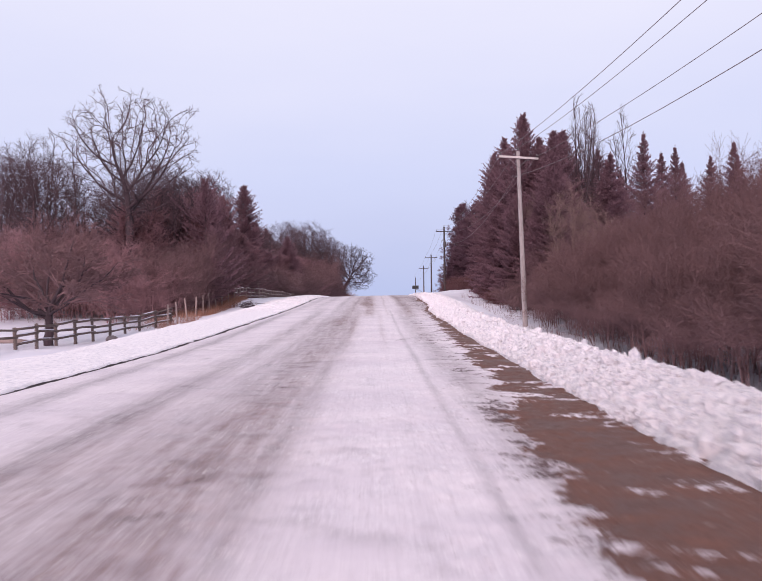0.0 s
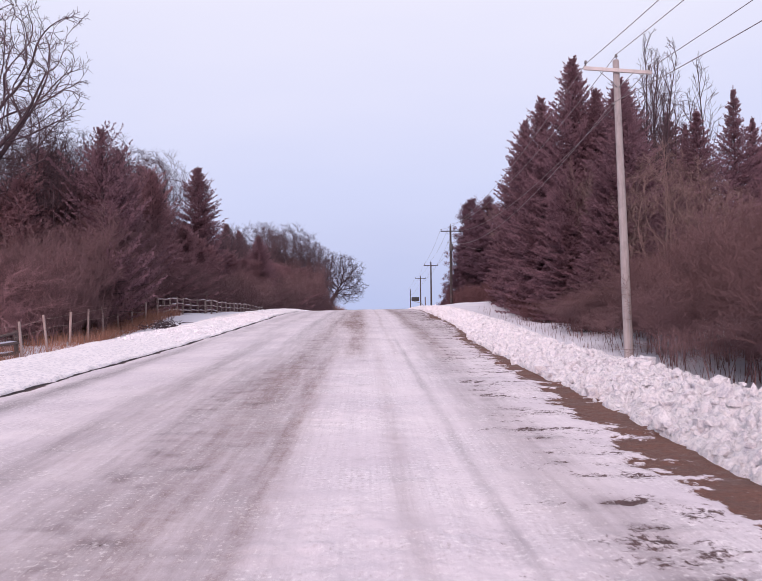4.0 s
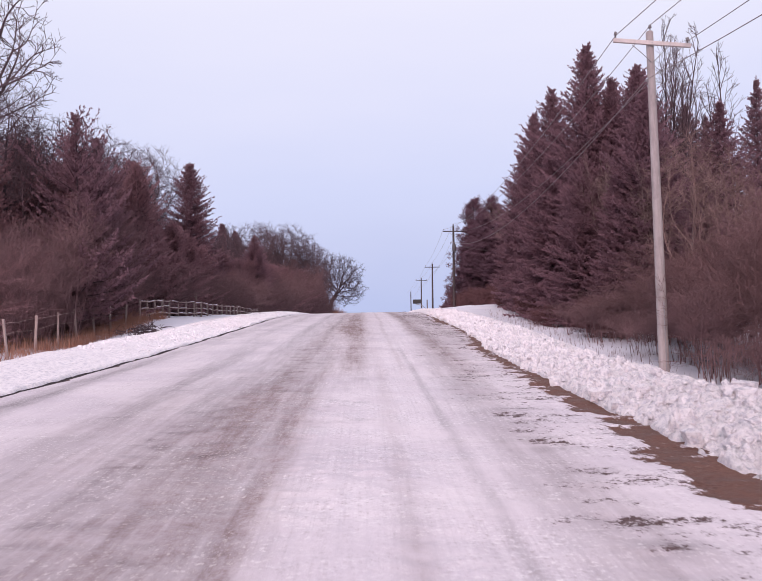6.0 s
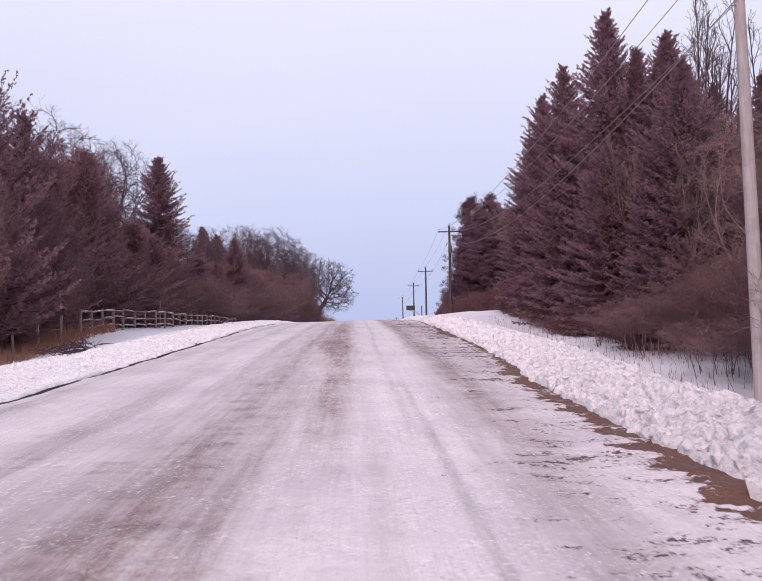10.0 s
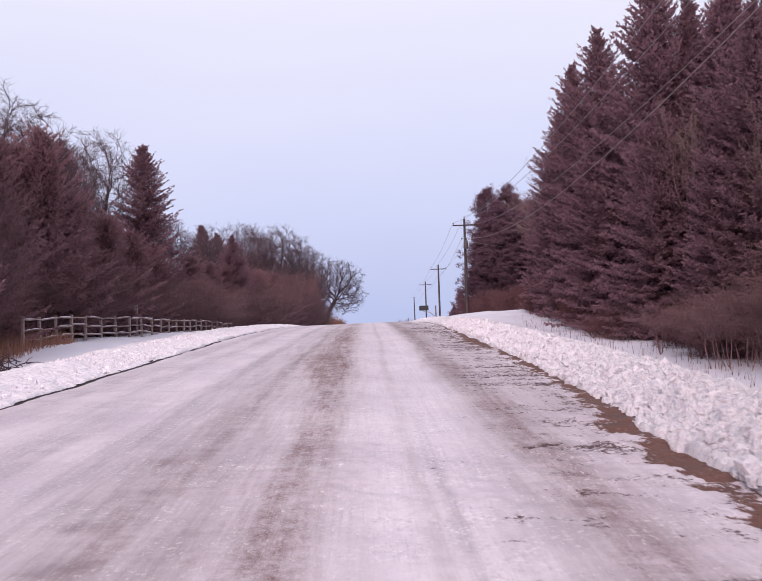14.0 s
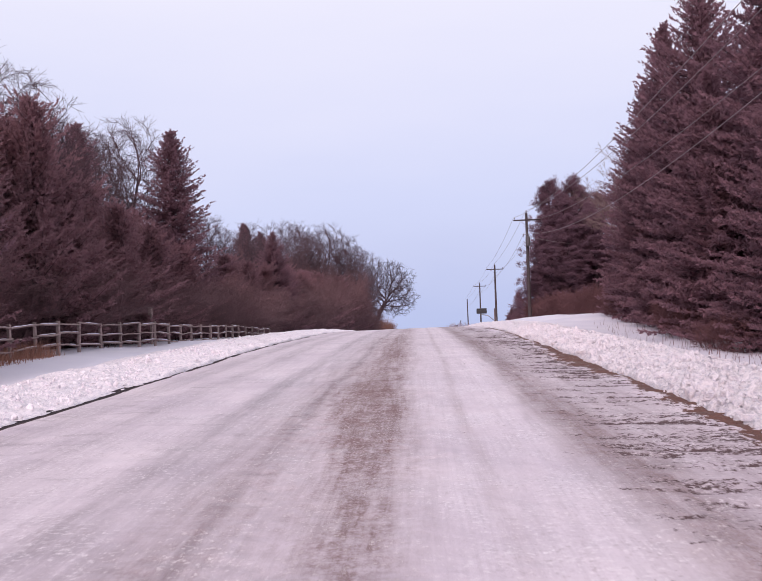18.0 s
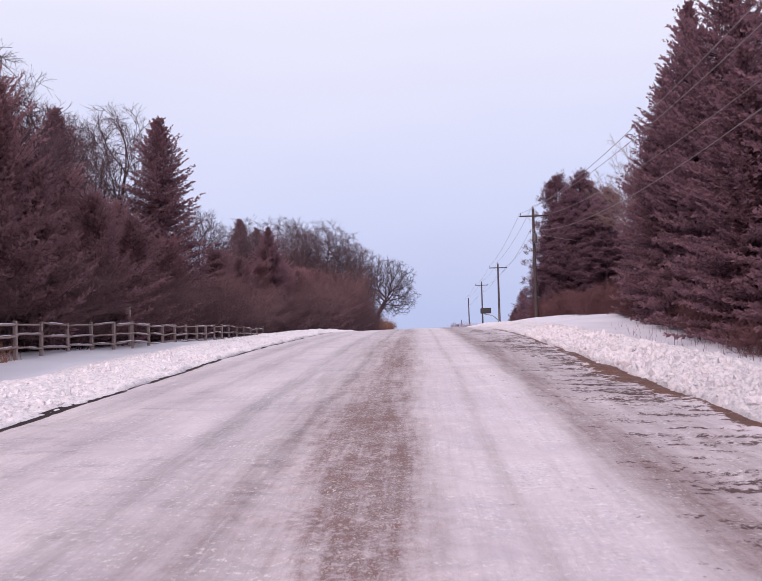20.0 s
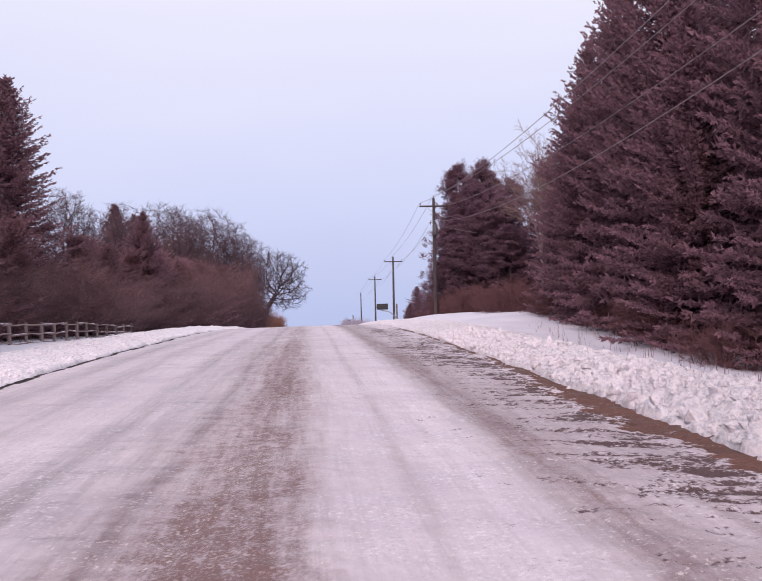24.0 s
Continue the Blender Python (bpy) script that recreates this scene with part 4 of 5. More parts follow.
# --- evergreen models
SPR = [conifer("spruce_tree", "tall dense dark green spruce standing in snow", 100 + i, 15.0, r, droop=dr, ragged=0.17, power=0.55, gap=0.25, per=9, lumps=0.34) for i, (r, dr) in enumerate(((4.0, 0.34), (3.6, 0.28), (4.3, 0.38)))]
TIER = [conifer("spruce_tree", "slender pointed spruce with tiered boughs behind the brush", 120 + i, 15.0, 4.7, droop=0.22, ragged=0.18, power=0.88, gap=0.44, per=10, lumps=0.2, blade=0.24) for i in range(2)]
CED = [conifer("cedar_tree", "ragged brownish evergreen cedar behind the fence", 200 + i, 10.0, r, CEDAR, droop=0.18, gap=0.26, per=9, ragged=0.24, power=0.54, lift=0.08, lumps=0.6, blade=0.24, twig=0.7, taper=0.0) for i, r in enumerate((2.6, 3.1))]
TALL = conifer("cedar_tree", "tall ragged cedar with a feathery leader beside the fence", 210, 10.0, 2.9, SPRUCE, droop=0.10, gap=0.32, per=8, ragged=0.42, power=0.60, lift=0.12, skirt=0.10, lumps=0.7, blade=0.2, twig=0.5, bare=0.2, taper=0.1)
PIN = [pine("pine_tree", "dark pine with tufted boughs above the roadside", 300 + i, 14.0, r) for i, r in enumerate((2.6, 2.9))]

# right stand of spruces: x, y, top, model, width factor
STAND = [(14.1, 78.0, 17.0, 0, 0.8), (16.2, 75.0, 14.8, 1, 0.9), (13.4, 84.8, 16.0, 2, 0.78), (12.9, 88.4, 15.0, 0, 0.75), (12.8, 92.0, 12.9, 2, 0.8),
         (13.3, 95.6, 11.0, 0, 0.95), (13.9, 99.0, 9.0, 1, 1.1), (15.2, 70.5, 12.2, 0, 0.9), (16.4, 66.0, 7.6, 1, 0.9), (17.7, 71.0, 7.2, 2, 0.8), (18.2, 80.5, 15.8, 1, 1.0),
         (17.4, 88.0, 15.4, 0, 0.9), (17.6, 95.0, 13.5, 2, 0.9), (21.5, 76.0, 13.0, 0, 0.9), (22.5, 84.0, 14.5, 1, 1.0), (22.4, 92.5, 14.0, 2, 0.9), (12.6, 81.6, 11.0, 1, 0.95),
         (13.0, 75.0, 9.5, 2, 0.85), (15.3, 77.0, 14.6, 1, 0.72), (17.2, 99.5, 11.5, 0, 1.0), (14.0, 71.8, 8.0, 1, 0.9), (26.1, 81.0, 15.6, 0, 0.62),
         (28.8, 84.0, 14.0, 1, 0.7), (30.9, 86.0, 15.0, 2, 0.6), (33.7, 84.0, 13.6, 1, 0.7), (36.9, 86.0, 15.4, 0, 0.66), (40.1, 86.0, 14.4, 2, 0.62),
         (43.5, 88.0, 15.6, 1, 0.7), (47.5, 87.0, 14.6, 0, 0.7), (27.0, 92.0, 13.5, 1, 0.8), (34.5, 94.0, 14.5, 2, 0.7), (41.5, 96.0, 15.5, 0, 0.7), (22.2, 79.8, 12.8, 1, 0.65)]
for x, y, top, k, w in STAND:
    model = TIER[k % 2] if x > 21 else SPR[k]
    s = to_height(x, y, top, model)
    plant(model, x, y, s, rt.uniform(0, 6.28), "spruces of the roadside stand", wide=s * (w * 1.2 if x > 21 else w * 0.92))
for x, y, top, k in ((-14.85, 99.3, 13.35, 1), (-18.2, 92.5, 12.5, 1), (-21.5, 88.0, 10.0, 2), (-20.2, 148, 12.5, 1), (-19.0, 152, 11.8, 0), (-11.9, 119.0, 8.5, 2)):
    s = to_height(x, y, top, SPR[k])
    plant(SPR[k], x, y, s, rt.uniform(0, 6.28), "spruces among the bare trees", wide=s * (0.95 if x > -15 else 0.9))
for x, y, top, k in ((15.1, 172, 3.1, 1), (13.7, 169, 0.8, 0), (16.4, 170, 1.8, 2), (13.0, 166, 0.1, 1), (14.3, 166, 0.6, 2)):
    s = to_height(x, y, top, SPR[k])
    plant(SPR[k], x, y, s, rt.uniform(0, 6.28), "small spruces beyond the crest", wide=s * 1.25)
for x, y, top, k in ((13.9, 132.4, 14.3, 0), (15.9, 130.6, 14.1, 1), (13.0, 128.5, 8.6, 1), (17.8, 127.0, 12.0, 0), (15.0, 122.5, 9.0, 1), (19.0, 120.0, 12.5, 1), (13.4, 130.0, 11.0, 1), (14.6, 128.6, 12.4, 0), (16.4, 125.0, 10.6, 1), (17.0, 132.0, 13.4, 0), (18.0, 117.0, 10.0, 0), (15.6, 119.6, 7.0, 1), (12.9, 126.4, 7.2, 0), (14.2, 124.4, 9.6, 1), (15.9, 122.0, 9.8, 0)):
    s = to_height(x, y, top, PIN[k])
    plant(PIN[k], x, y, s, rt.uniform(0, 6.28), "pines at the crest", wide=max(s, 0.9) * 1.12)
for x, y, top, k, w in ((-13.8, 72.4, 8.7, 0, 0.85), (-12.9, 64.0, 7.6, 0, 0.75), (-16.2, 71.0, 9.4, 1, 0.85), (-14.6, 76.5, 9.6, 1, 0.9), (-16.4, 67.0, 9.6, 0, 1.0), (-15.0, 80.5, 9.4, 0, 0.8), (-17.6, 78.0, 10.6, 1, 0.9),
                     (-13.4, 67.5, 7.2, 1, 0.9), (-13.3, 76.2, 9.9, 0, 0.7),  (-13.2, 78.6, 7.4, 0, 0.9), (-12.9, 83.6, 7.0, 1, 0.9), (-13.0, 88.6, 6.4, 0, 1.0), (-15.6, 61.0, 7.4, 1, 1.0), (-13.2, 95.0, 6.0, 1, 1.0), (-15.2, 86.0, 8.4, 1, 0.9), (-14.6, 91.0, 7.4, 0, 1.0), (-18.0, 84.5, 9.6, 0, 0.9), (-14.6, 64.6, 7.6, 1, 0.9), (-17.4, 60.5, 7.6, 0, 1.0),
                     (-13.0, 105.0, 6.0, 1, 1.0), (-14.5, 113.0, 6.4, 0, 1.0), (-12.6, 122.0, 5.6, 1, 1.1), (-12.4, 144.0, 6.4, 0, 1.1), (-12.2, 138.0, 6.2, 0, 1.2), (-10.6, 164.0, 6.6, 0, 1.2), (-10.2, 174.0, 5.8, 1, 1.2), (-12.4, 110.0, 5.6, 0, 1.1), (-12.4, 116.5, 5.8, 1, 1.1), (-12.2, 127.0, 6.2, 0, 1.1), (-13.4, 132.0, 6.8, 1, 1.1), (-11.8, 150.0, 6.6, 1, 1.2)):
    s = to_height(x, y, top, CED[k])
    plant(CED[k], x, y, s, rt.uniform(0, 6.28), "cedars of the hedgerow", wide=s * w)

for x, y, top, w in ((-12.1, 61.8, 9.6, 0.72), (-12.5, 66.0, 9.3, 0.7)):
    s = to_height(x, y, top, TALL)
    plant(TALL, x, y, s, rt.uniform(0, 6.28), "cedars of the hedgerow", wide=s * w)

# --- bare trees
ELM_CLOUD = np.concatenate([cloud_in(14, 1250, (0, 0, 11.8), (4.7, 4.2, 3.9), 0.2, 0.2), cloud_in(15, 160, (0.5, 0, 8.8), (3.2, 2.6, 2.2)), cloud_in(16, 26, (4.5, 0, 14.3), (0.9, 0.6, 0.5))])
BIG = crown_tree("elm_tree", "large spreading leafless elm above the hedgerow", 14, ((0, 0, -0.4), (0.1, 0, 3.2), (0.0, 0, 5.4)), 0.30, ELM_CLOUD, step=0.40, reach=2.8, kill=0.46, tips=3, tip_len=0.36, thin=0.017, sway=0.10, rise=0.02, keep=1.0)
plant(BIG, -17.1, 60.0, to_height(-17.1, 60.0, 15.8, BIG), 0.0, wide=0.98)
OAK = crown_tree("oak_tree", "leafless crooked oak leaning over the road beyond the crest", 27, ((0, 0, -0.5), (0.4, 0, 3.5), (1.3, 0, 6.4), (2.9, 0, 9.2)), 0.50,
                 cloud_in(27, 850, (3.4, 0, 12.0), (6.0, 5.4, 6.4), 0.25, 0.0), step=0.62, reach=3.6, kill=0.8, tips=5, tip_len=1.0, thin=0.034, sway=0.14, rise=0.0, keep=0.8, twig=TWIG_OAK)
plant(OAK, -9.4, 234.0, to_height(-9.4, 234.0, 12.9, OAK), 0.0, wide=1.0)
BARES = [crown_tree("hedgerow_tree", "leafless grey tree rising behind the brush", 31 + i, ((0, 0, -0.4), (0.1, 0.1, 2.2), (0.0, 0.1, 4.0)), 0.20, cloud_in(31 + i, 640, (0, 0, 8.4), (r, r, 4.8), 0.15, 0.1),
                    step=0.42, reach=2.8, kill=0.50, tips=5, tip_len=0.55, thin=0.013, sway=0.03, rise=0.24, keep=1.3) for i, r in enumerate((3.1, 3.6, 2.8))]
ORCH = bare_tree("apple_tree", "low spreading leafless fruit tree behind the rail fence", 44, 6.0, 0.15, 0.30, 13, (0.3, 1.45), 4, (0, 6, 6, 6, 7), TWIG, BARK, thin=0.012, rise=0.03, wiggle=0.17, reach=0.72)
plant(ORCH, -15.9, 41.5, 1.0, 0.4, wide=1.35)
POP = [poplar("poplar_tree", "tall thin leafless poplar above the spruces", 51 + i, 16.0) for i in range(2)]
BIRCH = bare_tree("birch_tree", "pale leafless birch beside the spruces", 61, 13.0, 0.13, 0.40, 8, (0.08, 0.5), 3, (0, 5, 6, 9), TWIG_PALE, BARK_PALE, thin=0.009, rise=0.04, reach=0.58)
for x, y, top in ((16.4, 113.5, 13.4), (17.4, 112.0, 12.6), (13.9, 74.2, 9.8), (15.0, 69.4, 8.6)):
    s = to_height(x, y, top, BIRCH)
    plant(BIRCH, x, y, s, rt.uniform(0, 6.28), "pale leafless trees", wide=s * (1.0 if y > 100 else 0.45))
TAN = crown_tree("tan_tree", "feathery tan leafless tree in front of the spruces", 63, ((0, 0, -0.3), (0.05, 0, 1.2), (0.1, 0.05, 2.4)), 0.10, cloud_in(63, 520, (0, 0, 5.9), (1.8, 1.6, 3.6), 0.0, 0.05), step=0.32, reach=2.2, kill=0.42, tips=5, tip_len=0.45, thin=0.010, twig=TWIG_TAN, bark=BARK_PALE, rise=0.3)
for x, y, top in ((15.0, 64.5, 9.3), (16.0, 62.6, 8.0), (16.8, 60.6, 6.6)):
    plant(TAN, x, y, to_height(x, y, top, TAN), rt.uniform(0, 6.28), "pale leafless trees")
for x, y, top, k in ((-23.0, 96.0, 15.4, 0), (-20.5, 101.0, 14.0, 1), (-26.5, 90.0, 15.0, 2), (-29.5, 76.0, 14.5, 1), (-33.0, 70.0, 13.8, 2), (-26.5, 70.0, 13.0, 0), (-19.2, 74.5, 12.2, 2),
                     (-18.6, 68.5, 11.0, 1), (-32.0, 74.0, 13.5, 0), (-40.0, 76.0, 14.0, 1), (-36.0, 80.0, 14.0, 2), (-23.5, 82.0, 13.0, 1), (-17.5, 90.0, 11.0, 0),
                     (-20.8, 108.5, 16.8, 0), (-23.6, 106.0, 16.4, 1), (-26.0, 104.0, 15.0, 2),
                     (-18.4, 122.0, 10.8, 2), (-20.5, 130.0, 11.6, 0), (-17.4, 135.0, 11.4, 1), (-18.6, 142.0, 12.0, 2), (-15.8, 149.0, 12.9, 0), (-14.6, 156.0, 13.2, 1), (-15.6, 162.0, 14.0, 2),
                     (-12.9, 170.0, 14.6, 0), (-11.4, 175.0, 14.2, 1), (-10.2, 180.0, 13.4, 2), (-9.4, 185.0, 12.2, 0), (-9.0, 190.0, 10.8, 1), (-11.6, 196.0, 10.4, 1), (-9.4, 203.0, 8.6, 2), (-14.0, 166.0, 13.4, 1), (-15.4, 78.6, 12.6, 1), (-24.6, 62.0, 13.0, 2), (-27.4, 64.0, 12.6, 0), (-22.0, 66.0, 10.6, 1), (-19.6, 64.0, 9.6, 0), (-15.5, 62.6, 11.2, 2), (-14.2, 65.4, 10.2, 0)):
    s = to_height(x, y, top, BARES[k])
    plant(BARES[k], x, y, s, rt.uniform(0, 6.28), "leafless trees of the hedgerow")
for x, y, top, k in ((20.5, 83.0, 18.6, 0), (18.9, 77.5, 18.4, 1), (19.9, 80.0, 18.0, 1), (18.0, 75.5, 17.2, 0), (21.2, 80.4, 17.0, 0), (25.5, 84.0, 18.8, 1), (-32.0, 82.0, 17.0, 0), (-27.6, 80.0, 15.6, 1)):
    s = to_height(x, y, top, POP[k])
    plant(POP[k], x, y, s, rt.uniform(0, 6.28), "slim leafless trees", wide=s * 0.8)

# --- brush
BUSH = [thicket("roadside_brush", "dense leafless brown brush growing from the snow", 70 + i, 6.0, 3.6, 16, TWIG if i % 2 else TWIG_RED, 1.8, boughs=11) for i in range(3)]
HEDGE = [thicket("hedgerow_brush", "dense dark leafless brush reaching down to the snow", 75 + i, 6.0, 3.8, 22, TWIG_HEDGE if i else TWIG, 0.0, boughs=10, flare=0.2, low_way=0.25) for i in range(2)]
SAPL = [thicket("sapling_clump", "clump of bare upright saplings in the snowy ditch", 80 + i, 5.0, 3.0, 15, TWIG, 1.7, flare=0.06, boughs=9) for i in range(2)]
LOW = [thicket("low_brush", "low reddish leafless brush beside the road", 90 + i, 2.6, 3.2, 34, TWIG_LOW, 0.0, flare=0.3, boughs=9, low_way=-0.1) for i in range(2)]
TANB = [thicket("tan_brush", "rusty tan leafless brush under the leaning oak", 95 + i, 2.6, 3.0, 30, GRASS, 0.0, flare=0.3, boughs=9, low_way=0.1) for i in range(2)]
GREYB = thicket("frosted_brush", "pale grey frosted brush beyond the crest", 98, 2.6, 3.4, 30, TWIG_FROST, 0.0, flare=0.3, boughs=9, low_way=0.1)
n_b = 0
for y0 in np.arange(16, 70, 2.3):
    for x0, hh in ((11.2, 0.62), (12.7, 0.82), (14.6, 1.0), (17.0, 1.2), (20.8, 1.35), (25.0, 1.5)):
        hh *= float(np.interp(y0, [16, 50, 56, 60, 70], [1.0, 1.0, 0.85, 0.7, 0.5]))
        if (y0 > 58 and rt.random() < 0.3) or (x0 < 12 and rt.random() < 0.1):
            continue
        x, y = x0 + rt.uniform(-0.7, 0.7) + max(0.0, 34 - y0) * 0.02, y0 + rt.uniform(-0.8, 0.8)
        src = SAPL[n_b % 2] if x0 < 12 else BUSH[n_b % 3]
        if x0 > 20 and n_b % 2:
            n_b += 1
            continue
        n_b += 1
        plant(src, x, y, hh * rt.uniform(0.7, 1.25), rt.uniform(0, 6.28), "brush along the ditch", wide=rt.uniform(0.9, 1.15))
for y0 in np.arange(66, 100, 5.6):
    plant(LOW[n_b % 2], 12.0 + rt.uniform(-0.4, 0.7), y0, rt.uniform(0.4, 0.8), rt.uniform(0, 6.28), "brush along the ditch", wide=0.7)
    n_b += 1
for y0 in np.arange(104, 128, 2.6):
    for x0 in (12.0, 14.4):
        plant(LOW[n_b % 2], x0 + rt.uniform(-0.5, 0.5), y0 + rt.uniform(-0.8, 0.8), rt.uniform(0.55, 0.9), rt.uniform(0, 6.28), "low brush at the crest")
        n_b += 1
for y0 in np.arange(140, 166, 5.0):
    plant(LOW[n_b % 2], 15.5 + rt.uniform(-1.5, 1.5), y0, rt.uniform(0.9, 1.3), rt.uniform(0, 6.28), "low brush at the crest")
    n_b += 1
for x, y, k, hh in ((-7.4, 222.0, 0, 1.7), (-6.7, 219.0, 1, 1.35), (-8.6, 225.0, 1, 2.1)):
    plant(TANB[k], x, y, hh, rt.uniform(0, 6.28), "tan brush under the oak")
for x, y, hh in ((8.6, 206.0, 1.1), (7.6, 203.0, 0.9)):
    plant(GREYB, x, y, hh, rt.uniform(0, 6.28), "frosted brush beyond the crest")
# left hedgerow
for y0 in (57.5, 59.6, 61.4, 63.2, 65.0, 67.2):
    plant(HEDGE[0], -13.2 + rt.uniform(-0.4, 0.3), y0, rt.uniform(0.75, 1.05), rt.uniform(0, 6.28), "brush of the hedgerow", wide=0.8)
    n_b += 1
for y0 in np.arange(56, 73, 2.3):
    for x0, hh in ((-15.2, 0.72), (-17.8, 0.95), (-20.6, 1.1), (-24.5, 1.2)):
        plant(HEDGE[1 if n_b % 3 else 0], x0 + rt.uniform(-0.7, 0.7), y0 + rt.uniform(-0.8, 0.8), hh * rt.uniform(0.85, 1.15), rt.uniform(0, 6.28), "brush of the hedgerow", wide=rt.uniform(0.9, 1.2))
        n_b += 1
for y0 in (68, 72, 76):
    for x0 in (-28.0, -31.5, -35.0, -38.5, -42.0, -46.0):
        plant(HEDGE[n_b % 2], x0 + rt.uniform(-1, 1), y0 + rt.uniform(-1, 1), rt.uniform(1.0, 1.4), rt.uniform(0, 6.28), "brush of the hedgerow", wide=1.3)
        n_b += 1
for y0 in np.arange(73, 200, 3.1):
    xl = float(np.interp(y0, [73, 86, 100, 150, 165, 180, 190, 200], [-14.2, -13.6, -12.4, -11.6, -10.6, -9.3, -8.7, -8.9]))
    hh = float(np.interp(y0, [73, 95, 120, 140, 165, 182, 190, 200], [0.55, 0.6, 0.68, 1.1, 1.5, 1.4, 1.0, 0.7]))
    for k, dx in enumerate((0.0, -2.8, -5.8)):
        plant(HEDGE[(1 if n_b % 3 else 0) if y0 < 110 else 0], xl + dx + rt.uniform(-0.7, 0.7), y0 + rt.uniform(-1, 1), hh * (1 + 0.22 * k) * rt.uniform(0.85, 1.15), rt.uniform(0, 6.28), "brush of the hedgerow", wide=rt.uniform(1.0, 1.3))
        n_b += 1

# dry grass along the left fence
rq = np.random.RandomState(9)
cl = [(rq.uniform(-14.2, -10.9), rq.uniform(50, 70)) for _ in range(160)] + [(rq.uniform(-12.0, -10.6), rq.uniform(57, 72)) for _ in range(70)] + [(rq.uniform(-12.2, -10.3), rq.uniform(63, 72)) for _ in range(60)]
cx, cyy = [], []
for a, b in cl:
    m = rq.randint(22, 45)
    cx.append(rq.normal(a, 0.28, m))
    cyy.append(rq.normal(b, 0.28, m))
cx, cyy = np.concatenate(cx), np.concatenate(cyy)
keep = cx < np.interp(cyy, [48, 58, 64, 70, 74], [-11.3, -11.0, -10.3, -10.4, -11.0])
cx, cyy = cx[keep], cyy[keep]
cc = np.stack([cx, cyy, land(cx, cyy) - 0.05], -1)
gv, gf = blades(rq, cc, np.stack([rq.normal(0, 0.3, len(cx)), rq.normal(0, 0.3, len(cx)), np.ones(len(cx))], -1), rq.uniform(0.2, 0.7, len(cx)), rq.uniform(0.005, 0.012, len(cx)))
grass = part("dry_grass", mesh_of("dry_grass", gv, gf, GRASS))
tagged(grass, "orange-brown dead grass standing along the fence", "grass", kind="stuff")

# weed stems in the right ditch
wy = rq.uniform(14, 90, 1400)
wx = toe_x(wy) + rq.uniform(4.5, 9.5, 1400)
cc = np.stack([wx, wy, land(wx, wy) - 0.05], -1)
gv, gf = blades(rq, cc, np.stack([rq.normal(0, 0.15, 1400), rq.normal(0, 0.15, 1400), np.ones(1400)], -1), rq.uniform(0.15, 0.9, 1400) * rq.uniform(0.3, 1, 1400), rq.uniform(0.006, 0.014, 1400))
weeds = part("weed_stems", mesh_of("weed_stems", gv, gf, TWIG))
tagged(weeds, "thin brown weed stems poking through the ditch snow", "weeds", kind="stuff")


# ---------------------------------------------------------------- utility poles and lines
def insulator_mesh(name):
    v, f = lathe([(0.018, 0), (0.018, 0.09), (0.055, 0.10), (0.06, 0.125), (0.038, 0.14), (0.05, 0.165), (0.038, 0.19), (0.02, 0.21)], 9)
    return mesh_of(name, v, f, PORCELAIN, True)


INS = insulator_mesh("insulator")


